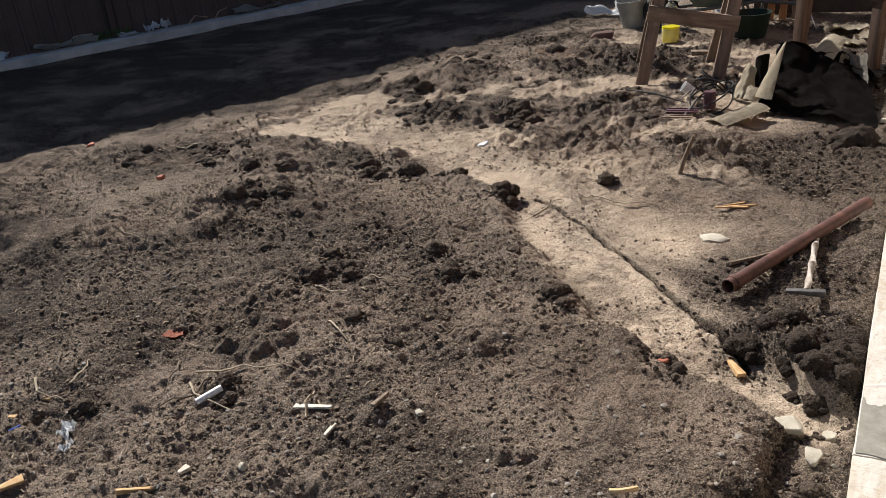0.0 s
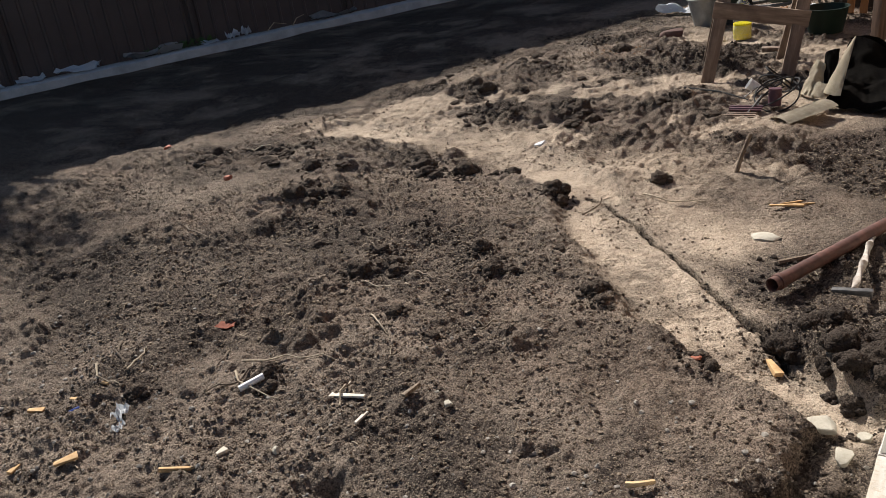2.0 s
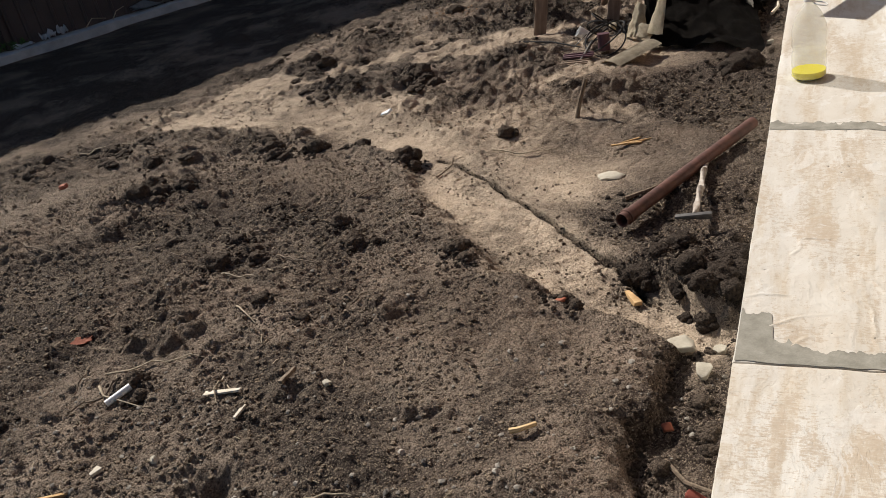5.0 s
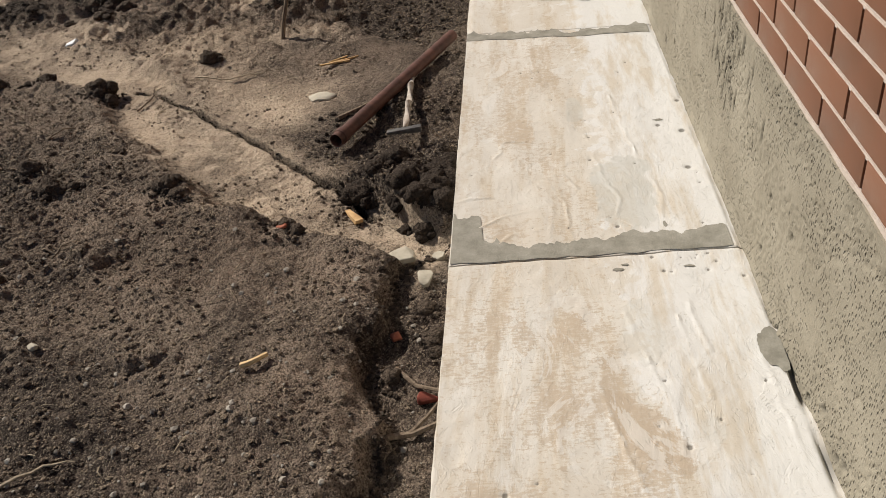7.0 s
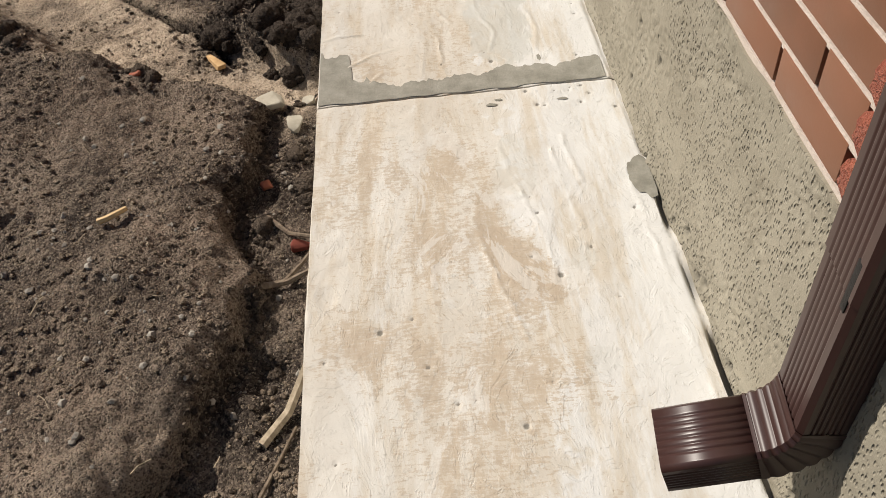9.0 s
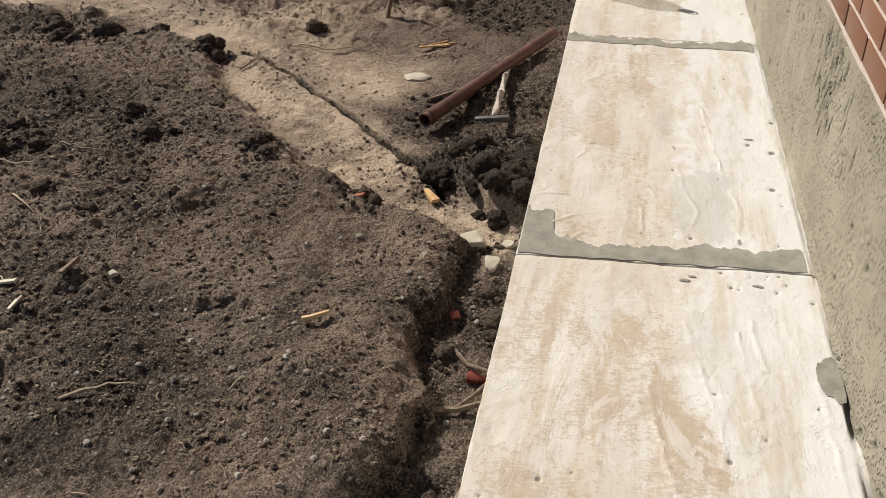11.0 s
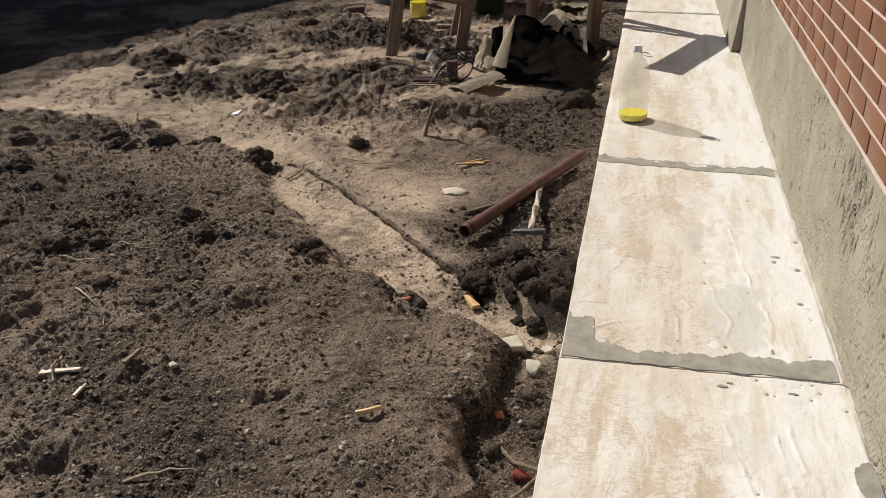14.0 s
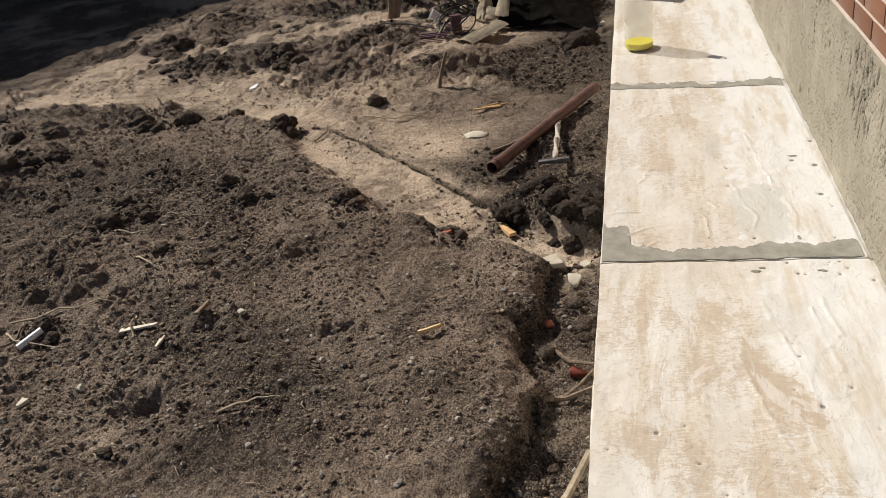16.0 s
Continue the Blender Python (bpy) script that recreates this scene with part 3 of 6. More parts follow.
def build_ground():
    xs = spans((-400, -60, 85), (-60, -14, 6), (-14, -7, 0.25), (-7, -4.2, 0.035), (-4.2, -2.6, 0.018), (-2.6, 0.04, 0.0092), (0.04, 1.2, 0.3), (1.2, 14, 3), (14, 400, 120))
    ys = spans((-400, -40, 90), (-40, -4, 5), (-4, -1.7, 0.12), (-1.7, 2.2, 0.0100), (2.2, 4.2, 0.02), (4.2, 8, 0.035), (8, 16, 0.4), (16, 60, 6), (60, 400, 85))
    X, Y = np.meshgrid(xs, ys)
    Z, S, D = land(X, Y)
    nx, ny = len(xs), len(ys)
    co = np.stack([X, Y, Z], -1).reshape(-1, 3).astype(np.float32)
    idx = np.arange(nx * ny).reshape(ny, nx)
    quads = np.stack([idx[:-1, :-1], idx[:-1, 1:], idx[1:, 1:], idx[1:, :-1]], -1).reshape(-1, 4)
    me = bpy.data.meshes.new("ground")
    me.vertices.add(len(co))
    me.vertices.foreach_set("co", co.ravel())
    me.loops.add(quads.size)
    me.loops.foreach_set("vertex_index", quads.ravel().astype(np.int32))
    me.polygons.add(len(quads))
    me.polygons.foreach_set("loop_start", np.arange(0, quads.size, 4, dtype=np.int32))
    me.polygons.foreach_set("use_smooth", np.ones(len(quads), bool))
    me.update(calc_edges=True)
    for name, arr in (("sand", S), ("dry_lit", D)):
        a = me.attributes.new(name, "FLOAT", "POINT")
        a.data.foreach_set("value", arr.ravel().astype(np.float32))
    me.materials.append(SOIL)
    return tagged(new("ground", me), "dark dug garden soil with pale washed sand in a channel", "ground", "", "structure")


build_ground()

# ---- house: apron, plinth, brick wall ----
WALL_X = 0.912


RIDGES = [[(0.50, 0.80), (0.51, 0.70), (0.535, 0.47), (0.575, 0.32), (0.555, 0.22), (0.545, 0.10)], [(0.62, 1.12), (0.645, 0.85), (0.675, 0.56), (0.72, 0.32), (0.70, 0.20), (0.712, 0.08)],
          [(0.15, 0.66), (0.175, 0.70), (0.175, 0.78), (0.27, 0.765)], [(0.0, 0.36), (0.06, 0.385), (0.14, 0.38)], [(0.30, 0.55), (0.40, 0.50), (0.44, 0.40)],
          [(0.10, 0.20), (0.18, 0.26), (0.28, 0.28)], [(0.33, 0.10), (0.345, 0.30)], [(0.40, 0.12), (0.39, 0.34), (0.36, 0.50)], [(0.16, 0.10), (0.22, 0.16), (0.31, 0.17)],
          [(0.52, -0.28), (0.56, -0.50), (0.60, -0.66), (0.60, -0.78)], [(0.70, -0.25), (0.72, -0.45)], [(0.42, -0.55), (0.45, -0.72), (0.50, -0.95)], [(0.30, -0.62), (0.31, -0.95)], [(0.66, -0.30), (0.69, -0.62)], [(0.845, -0.42), (0.852, -0.70), (0.862, -1.0), (0.868, -1.36)]]
STAINS = [(0.40, -0.35, 0.13, 0.5), (0.45, -0.62, 0.12, 0.7), (0.54, -0.80, 0.10, 0.95), (0.30, -0.66, 0.10, 0.5), (0.14, -0.28, 0.10, 0.45), (0.12, -0.95, 0.08, 0.8), (0.30, -1.0, 0.12, 0.5),
          (0.48, -1.05, 0.12, 0.55), (0.62, -1.10, 0.09, 0.6), (0.40, -1.22, 0.12, 0.35), (0.10, -0.45, 0.09, 0.4), (0.20, 0.85, 0.12, 0.8), (0.10, 1.1, 0.16, 0.45), (0.33, 1.35, 0.17, 0.55),
          (0.42, 1.65, 0.14, 0.6), (0.12, 1.6, 0.12, 0.45), (0.30, 0.60, 0.10, 0.5), (0.15, 0.2, 0.09, 0.6), (0.45, 0.25, 0.12, 0.3), (0.35, 2.5, 0.3, 0.35), (0.2, 3.2, 0.3, 0.4), (0.55, 3.0, 0.2, 0.25)]
PITS = [(0.176, -0.89, 0.008), (0.47, -1.17, 0.007), (0.61, -0.77, 0.008), (0.86, 0.77, 0.013), (0.835, 0.50, 0.012), (0.78, 0.83, 0.010), (0.50, 0.60, 0.006), (0.55, 0.16, 0.008), (0.885, 1.02, 0.010)]
prng = random.Random(23)
PITS += [(prng.uniform(0.03, 0.88), prng.uniform(-1.38, 3.5), prng.uniform(0.002, 0.0055)) for _ in range(95)]
PITS += [(prng.uniform(0.60, 0.89), prng.uniform(-0.14, -0.01), prng.uniform(0.003, 0.007)) for _ in range(9)]


def unevenness(x, y):
    return 0.010 * vnoise(x, y, 0.45, 51) + 0.006 * vnoise(x * 1.5, y * 0.6, 0.14, 52) + 0.0016 * vnoise(x, y, 0.03, 53)


def slab_section(name, y0, y1, skew0, skew1, top, label, fine=0.02):
    """One cast section of the apron: a block with a trowelled, uneven top."""
    nx, ny = int(WALL_X / fine), max(10, int((y1 - y0) / fine))
    U, V = np.meshgrid(np.linspace(0, 1, nx + 1), np.linspace(0, 1, ny + 1))
    X = U * (WALL_X + 0.02)
    Y = (y0 + skew0 * U) * (1 - V) + (y1 + skew1 * U) * V
    Z = top + unevenness(X, Y)
    pit = np.zeros_like(X)
    if fine < 0.015:
        for k, line in enumerate(RIDGES):
            d, _ = along(line, X + 0.012 * vnoise(X, Y, 0.05, 57), Y + 0.012 * vnoise(X, Y, 0.05, 58))
            Z = Z + 0.0030 * np.exp(-(d / 0.0045) ** 2) * np.clip(0.7 + 2.2 * vnoise(X, Y, 0.09, 60 + k), 0, 1.3)
        ring = np.hypot(X - 0.055, (Y + 0.764) * 0.8)
        Z = Z + 0.004 * np.exp(-((ring - 0.034) / 0.006) ** 2) * (0.5 + vnoise(X, Y, 0.07, 59)) - 0.003 * np.exp(-(ring / 0.025) ** 2)
    for cx, cy, r in PITS:
        if y0 - 0.1 < cy < y1 + 0.1:
            g = np.exp(-((X - cx) ** 2 + ((Y - cy) * 0.8) ** 2) / (r * r))
            pit = np.maximum(pit, g)
    Z = Z - 0.005 * pit
    groove = step(0.893, 0.900, X - 0.006 * vnoise(X, Y, 0.2, 83)) * np.clip(0.75 + 1.6 * vnoise(X * 0, Y, 0.12, 84), 0, 1) * (0.25 + 0.75 * step(-0.40, -0.50, Y))
    Z, pit = Z - 0.028 * groove, np.maximum(pit, groove)
    stain = sum(k * blob(X + 0.05 * vnoise(X, Y, 0.15, 81), (Y + 0.12 * vnoise(X * 3, Y, 0.2, 82)) , cx, cy, r) for cx, cy, r, k in STAINS)
    ragged = 0.55 * vnoise(X, Y, 0.11, 86) + 0.35 * vnoise(X, Y, 0.04, 87) + 0.25 * vnoise(X, Y, 0.015, 88)
    # a brown patch with a hard edge, and grey washes of fresh cement
    turned = ((X - 0.52) * 0.85 + (Y + 0.72) * 0.52, -(X - 0.52) * 0.52 + (Y + 0.72) * 0.85)
    stain = stain + 0.75 * step(0.0, 0.10, 1 - np.hypot(turned[0] / 0.065, turned[1] / 0.15) + 0.7 * ragged)
    stain = stain + 0.45 * step(0.0, 0.15, 1 - np.hypot((X - 0.235) / 0.035, (Y + 0.36) / 0.09) + ragged)
    wash = sum(k * step(0.0, 0.08, 1 - np.hypot((X - cx) / rx, (Y - cy) / ry) + 0.8 * ragged)
               for cx, cy, rx, ry, k in ((0.60, 0.36, 0.11, 0.26, 0.85), (0.47, 1.02, 0.035, 0.12, 0.7), (0.56, -0.36, 0.05, 0.12, 0.45), (0.68, -0.72, 0.04, 0.05, 0.35), (0.66, -1.02, 0.04, 0.04, 0.4)))
    wash = np.clip(wash, 0, 1)
    X, Y, Z = X.copy(), Y.copy(), Z.copy()
    Z[:, 0] -= 0.006
    X[:, 0] = 0.004 + 0.005 * vnoise(X[:, 0], Y[:, 0], 0.3, 54) + 0.003 * vnoise(X[:, 0], Y[:, 0], 0.04, 55)
    for r in (0, -1):
        Z[r] -= 0.002
        Y[r] += 0.010 * vnoise(X[r], Y[r] * 0, 0.1, 56) + 0.005 * vnoise(X[r], Y[r] * 0, 0.03, 85)
    co = np.stack([X, Y, Z], -1).reshape(-1, 3)
    idx = np.arange((nx + 1) * (ny + 1)).reshape(ny + 1, nx + 1)
    quads = np.stack([idx[:-1, :-1], idx[:-1, 1:], idx[1:, 1:], idx[1:, :-1]], -1).reshape(-1, 4)
    rim = list(idx[0]) + list(idx[1:, -1]) + list(idx[-1, -2::-1]) + list(idx[-2:0:-1, 0])
    n, first = len(rim), len(co)
    low = co[rim].copy()
    low[:, 2] = -0.34
    side = [(rim[k], first + k, first + (k + 1) % n, rim[(k + 1) % n]) for k in range(n)]
    me = bpy.data.meshes.new(name)
    me.from_pydata(np.concatenate([co, low]).tolist(), [], [tuple(int(a) for a in q) for q in quads] + [tuple(int(a) for a in q) for q in side] + [tuple(range(first + n - 1, first - 1, -1))])
    for key, arr in (("stain", stain), ("pit", pit), ("wash", wash)):
        a = me.attributes.new(key, "FLOAT", "POINT")
        a.data.foreach_set("value", np.concatenate([arr.ravel(), np.zeros(n)]).astype(np.float32))
    me.polygons.foreach_set("use_smooth", np.ones(len(me.polygons), bool))
    me.materials.append(SLAB)
    me.set_sharp_from_angle(angle=radians(50))
    return tagged(new(name, me), label, "concrete slab", "apron sections", "structure")


slab_a = slab_section("apron_slab_1", -1.42, -0.0030, -0.06, 0.0, 0.0, "cream cement apron slab with brown stains beside the plinth", 0.006)
slab_b = slab_section("apron_slab_2", 0.0025, 1.933, 0.0, -0.085, 0.001, "cream cement apron slab with trowel marks and a grey edge", 0.006)
slab_c = slab_section("apron_slab_3", 1.937, 5.865, -0.085, -0.10, 0.001, "cream cement apron slab under a plastic bottle")
slab_d = slab_section("apron_slab_4", 5.869, 12.0, -0.10, 0.0, 0.001, "cream cement apron slab along the far plinth")


def ribbon(lower, upper, thick):
    """A flat patch between two lines of points, raised by thick."""
    bm = bmesh.new()
    rows = []
    for a, b in zip(lower, upper):
        rows.append([bm.verts.new((*(Vector(a) * (1 - k / 4) + Vector(b) * k / 4), thick if 0 < k < 4 else 0.0)) for k in range(5)])
    for p, q in zip(rows, rows[1:]):
        for k in range(4):
            bm.faces.new((p[k], q[k], q[k + 1], p[k + 1]))
    return bm


def mortar_band(parent, y_at, low, high, seed, z, wide_left=0.0):
    lo, up = [], []
    for k in range(161):
        x = 0.008 + k / 160 * 0.875
        y = y_at(x)
        n = float(vnoise(x, seed * 3.1, 0.09, seed)) * 0.055 + float(vnoise(x, seed * 1.7, 0.03, seed)) * 0.042 + max(0.0, float(vnoise(x, seed * 2.7, 0.016, seed)) - 0.2) * 0.11 + float(vnoise(x, seed * 2.7, 0.008, seed)) * 0.012
        lo.append((x, y + low + 0.010 * float(vnoise(x, seed * 4.3, 0.05, seed + 3))))
        up.append((x, y + high + n + wide_left * max(0.0, min(1.0, (0.112 - x) / 0.01))))
    bm = ribbon(lo, up, 0.0008)
    for v in bm.verts:
        v.co.z += z + float(unevenness(np.array(v.co.x), np.array(v.co.y)))
    return part("mortar_band", bm, GREY, parent, "smeared grey cement joint")


mortar_band(slab_b, lambda x: 0.0 * x, 0.006, 0.105, 61, 0.003, 0.14)
mortar_band(slab_b, lambda x: 1.94 - 0.085 * x / 0.9, -0.10, -0.02, 62, 0.003)
mortar_band(slab_c, lambda x: 5.87 - 0.10 * x / 0.9, -0.09, -0.02, 63, 0.003)


def smear(name, cx, cy, rx, ry, seed, label, limit=0.906):
    """A thin ragged spot of grey cement on the first or second slab."""
    bm = bmesh.new()
    c = bm.verts.new((cx, cy, 0.0))
    ring = []
    for k in range(72):
        a = k * math.tau / 72
        q = Vector((math.cos(a), math.sin(a), seed * 3.3))
        r = 1 + 0.35 * noise.noise(q * 1.2) + 0.20 * noise.noise(q * 2.6) + 0.07 * noise.noise(q * 9)
        ring.append(bm.verts.new((min(limit, cx + r * rx * q.x), cy + r * ry * q.y, 0.0)))
    for k in range(72):
        bm.faces.new((c, ring[k], ring[(k + 1) % 72]))
    for v in bm.verts:
        v.co.z = 0.0022 + float(unevenness(np.array(v.co.x), np.array(v.co.y)))
    part(name, bm, GREY, slab_a if cy < 0 else slab_b, label)


smear("cement_patch", 0.884, -0.452, 0.040, 0.082, 4, "damp grey cement patch")
for k, (cx, cy, rx, ry) in enumerate(((0.525, -0.075, 0.022, 0.013), (0.548, -0.052, 0.014, 0.009), (0.735, -0.080, 0.022, 0.010), (0.700, 0.150, 0.008, 0.030), (0.788, 0.87, 0.026, 0.014))):
    smear("cement_spot", cx, cy, rx * 0.75, ry * 0.55, 20 + k, "small grey cement spot")

PLINTH_TOP = 0.612


def plinth_section(name, y0, y1, out_low, out_high, fine, label):
    """Rendered plinth: a thick wall with an uneven, pitted face."""
    ny, nz = max(4, int((y1 - y0) / fine)), int(1.0 / fine)
    Y, Z = np.meshgrid(np.linspace(y0, y1, ny + 1), np.linspace(-0.36, PLINTH_TOP, nz + 1))
    V = (Z + 0.36) / (PLINTH_TOP + 0.36)
    X = WALL_X - out_low * (1 - V) - out_high * V + 0.010 * vnoise(Y, Z, 0.35, 71) + 0.005 * vnoise(Y, Z, 0.09, 72) + 0.002 * vnoise(Y, Z, 0.03, 73)
    X = X - 0.010 * np.clip(1 - np.abs(Z) / 0.03, 0, 1) * step(-0.52, -0.40, Y)
    pit, gouge = np.zeros_like(X), np.zeros_like(X)
    prng = np.random.RandomState(int(abs(y0) * 100))
    dy, dz = (y1 - y0) / ny, (PLINTH_TOP + 0.36) / nz
    count = int((y1 - y0) * (4200 if fine < 0.01 else 900))
    for k in range(count):
        cy, cz = prng.uniform(y0, y1), prng.uniform(0.0, PLINTH_TOP)
        dense = vnoise(np.array([cy]), np.array([cz * 1.6]), 0.16, 75)[0] + 0.5 * vnoise(np.array([cy]), np.array([cz]), 0.45, 76)[0]
        if dense < 0.0 + 0.10 * prng.rand():
            continue
        deep = prng.rand() > 0.994
        r = prng.uniform(0.0036, 0.0055) * (1.5 if deep else 1.0) * (1.0 if fine < 0.01 else 1.7)
        i, j, w = int((cy - y0) / dy), int((cz + 0.36) / dz), int(3 * r / min(dy, dz)) + 2
        sl = (slice(max(0, j - w), j + w + 1), slice(max(0, i - w), i + w + 1))
        a, c = Y[sl] - cy, Z[sl] - cz
        a, c = a * 0.83 + c * 0.55, -a * 0.55 + c * 0.83
        g = np.exp(-((a / r) ** 2 + (c / (r * 1.9)) ** 2))
        pit[sl] = np.maximum(pit[sl], g)
        if deep:
            gouge[sl] = np.maximum(gouge[sl], g)
    # scraped dark gouges in one stretch of the render
    for k in range(60):
        cy, cz, r = prng.normal(0.40, 0.15), prng.normal(0.47, 0.075), prng.uniform(0.003, 0.0055)
        g = np.exp(-(((Y - cy + 0.25 * (Z - cz)) / r) ** 2 + ((Z - cz) / (r * 6.5)) ** 2))
        gouge = np.maximum(gouge, g)
    X = X + 0.0045 * pit + 0.010 * gouge
    Z[-1] += 0.012 * vnoise(Y[-1], Y[-1] * 0, 0.12, 74)
    co = np.stack([X, Y, Z], -1).reshape(-1, 3)
    idx = np.arange((nz + 1) * (ny + 1)).reshape(nz + 1, ny + 1)
    quads = np.stack([idx[:-1, :-1], idx[1:, :-1], idx[1:, 1:], idx[:-1, 1:]], -1).reshape(-1, 4)
    n = len(co)
    back = [(WALL_X + 0.4, y0, -0.36), (WALL_X + 0.4, y1, -0.36), (WALL_X + 0.4, y0, PLINTH_TOP), (WALL_X + 0.4, y1, PLINTH_TOP)]
    caps = [[*idx[-1], n + 3, n + 2], [*idx[::-1, 0], n, n + 2], [*idx[:, -1], n + 3, n + 1], [n, n + 1, n + 3, n + 2]]
    me = bpy.data.meshes.new(name)
    me.from_pydata(co.tolist() + back, [], quads.tolist() + [[int(a) for a in c] for c in caps])
    for key, arr in (("pit", pit), ("gouge", gouge)):
        at = me.attributes.new(key, "FLOAT", "POINT")
        at.data.foreach_set("value", np.concatenate([arr.ravel(), np.zeros(4)]).astype(np.float32))
    me.polygons.foreach_set("use_smooth", np.ones(len(me.polygons), bool))
    me.materials.append(PLINTH)
    me.set_sharp_from_angle(angle=radians(70))
    return tagged(new(name, me), label, "plinth", "", "structure")


plinth_section("wall_plinth_1", -1.95, 1.30, 0.0, 0.0, 0.0055, "pitted grey-beige cement render plinth under red brick")
plinth_section("wall_plinth_2", 1.30, 4.30, 0.0, 0.0, 0.014, "rough grey-beige cement plinth beside the bottle")
plinth_section("wall_plinth_3", 4.304, 12.0, 0.11, 0.0, 0.05, "rough cement plinth that steps forward under the brick")

# brick wall: a core, pale bed joints and single bricks
COURSE, LONG, GAP = 0.082, 0.264, 0.011
FACE = WALL_X + 0.004
Z0 = PLINTH_TOP + 0.014
wall = single("wall_brick", box((0.34, 13.9, 2.6), pose(FACE + 0.03 + 0.17, 5.0, PLINTH_TOP + 1.302), 0.0), DARKJOINT, Matrix(),
              "red-brown clinker brick house wall with pale bed joints", "brick wall", "", "structure")


def bed_joint(course):
    z = Z0 + course * COURSE - 0.0055
    bm = bmesh.new()
    y, rows = -1.2, []
    n = 150
    for k in range(n + 1):
        y = -1.95 + 13.9 * (k / n) ** 1.6
        dx = 0.0015 * noise.noise((y * 9, course, 0))
        dz = 0.0016 * noise.noise((y * 14, course, 5))
        low = 0.010 if course == 0 else 0.0050
        rows.append([bm.verts.new(p) for p in ((FACE + 0.036, y, z - low + dz), (FACE + 0.0015 + dx, y, z - low + dz), (FACE + 0.0015 + dx, y, z + 0.0050 + dz), (FACE + 0.036, y, z + 0.0050 + dz))])
    for a, b in zip(rows, rows[1:]):
        for i in range(3):
            bm.faces.new((a[i], a[i + 1], b[i + 1], b[i]))
    part("bed_joint", bm, MORTAR, wall)


for c in range(0, 14):
    bed_joint(c)

brick_mesh = mesh_from(box((0.05, LONG - GAP, COURSE - 0.0100), Matrix(), 0.003), "brick", BRICK, 40)
rest = bmesh.new()
placed = 0
for c in range(33):
    shift = (0.107 if c % 2 == 0 else 0.239)
    for k in range(-7, 45):
        y = shift + LONG * k + LONG / 2 + (-0.01 if c % 3 == 2 else 0.0)
        if y + LONG / 2 < -1.19 or y > 11.8:
            continue
        if y - LONG / 2 < -1.222:
            a, e = -1.222, y + LONG / 2 - GAP / 2
            part("brick", box((0.05, e - a, COURSE - 0.0100), pose(FACE + 0.025, (a + e) / 2, Z0 + c * COURSE + COURSE / 2 - 0.0005), 0.003), BRICK, wall)
            continue
        m = pose(FACE + 0.025 + 0.0016 * noise.noise((y * 3, c, 1)), y, Z0 + c * COURSE + COURSE / 2 - 0.0005, 0, 0, 0.3 * noise.noise((y, c * 2, 9)))
        if c < 13 and y < 4.7 and placed < 290:
            ob = new("brick", brick_mesh)
            ob.parent, ob.matrix_basis = wall, m
            placed += 1
        else:
            add_box(rest, (0.05, LONG - GAP, COURSE - 0.0100), m)
tagged(part("brickwork", rest, BRICK, wall), kind="stuff")
# rough red quoin bricks at the end of the facing, beside the downpipe
for c in range(0, 20):
    bm = rock(1.0, 200 + c, 1.0, 3, 0.05)
    for v in bm.verts:
        v.co = Vector((max(-0.5, min(0.5, v.co.x * 0.75)) * 0.07, max(-0.5, min(0.5, v.co.y * 0.75)) * 0.232, max(-0.5, min(0.5, v.co.z * 0.75)) * 0.068))
        v.co += Vector((0.004, 0.004, 0.003)) * noise.noise(v.co * 90 + Vector((c, 0, 0)))
    bmesh.ops.translate(bm, verts=bm.verts, vec=(FACE + 0.022, -1.342, Z0 + c * COURSE + COURSE / 2))
    part("quoin_brick", bm, REDROUGH, wall, "rough red split-face brick")


# ---- downpipe ----
def ribbed_section(w, d, ribbed=True, r=0.008):
    """Outline of a ribbed box pipe, as x and y pairs."""
    pts = []

    def side(p, q, ribs):
        p, q = Vector(p), Vector(q)
        nrm = Vector(((q - p).y, -(q - p).x)).normalized()
        for k in range(57):
            t = k / 56
            g = 0.0
            if ribs and ribbed and 0.12 < t < 0.88:
                g = -0.0020 * max(0.0, math.cos((t - 0.12) / 0.76 * math.tau * 6 + math.pi))
            o = p + (q - p) * t + nrm * g
            pts.append((o.x, o.y))

    a, b = w / 2, d / 2
    side((-a + r, -b), (a - r, -b), True)
    side((a, -b + r), (a, b - r), True)
    side((a - r, b), (-a + r, b), True)
    side((-a, b - r), (-a, -b + r), True)
    return pts


def pipe_run(stations, w, d, scale=None, ribbed=True):
    """Loft the ribbed outline through poses; each pose's z is the way the water goes."""
    bm = bmesh.new()
    rings = []
    for k, m in enumerate(stations):
        s = scale[k] if scale else 1.0
        rings.append([bm.verts.new(m @ Vector((x * s, y * s, 0))) for x, y in ribbed_section(w, d, ribbed)])
    n = len(rings[0])
    for p, q in zip(rings, rings[1:]):
        for i in range(n):
            bm.faces.new((p[i], p[(i + 1) % n], q[(i + 1) % n], q[i]))
    return bm


SPOUT = base("downpipe", pose(0.886, -1.391, 0.0, 0, 0, -6.5), "glossy dark brown ribbed metal downpipe with a bottom elbow", "downpipe")
W_P, D_P, BEND = 0.122, 0.080, 0.106
ZB = 0.239


def bend_pose(a, r=BEND):
    """Pose on the elbow; a in degrees from straight down to the outlet's slope."""
    c = Vector((-r - 0.0, 0, ZB + r))
    p = c + Vector((r * math.cos(radians(a)), 0, -r * math.sin(radians(a))))
    return pose(p.x, 0, p.z, 0, 180 + a, 0) @ pose(0, 0, 0, 0, 0, 90)


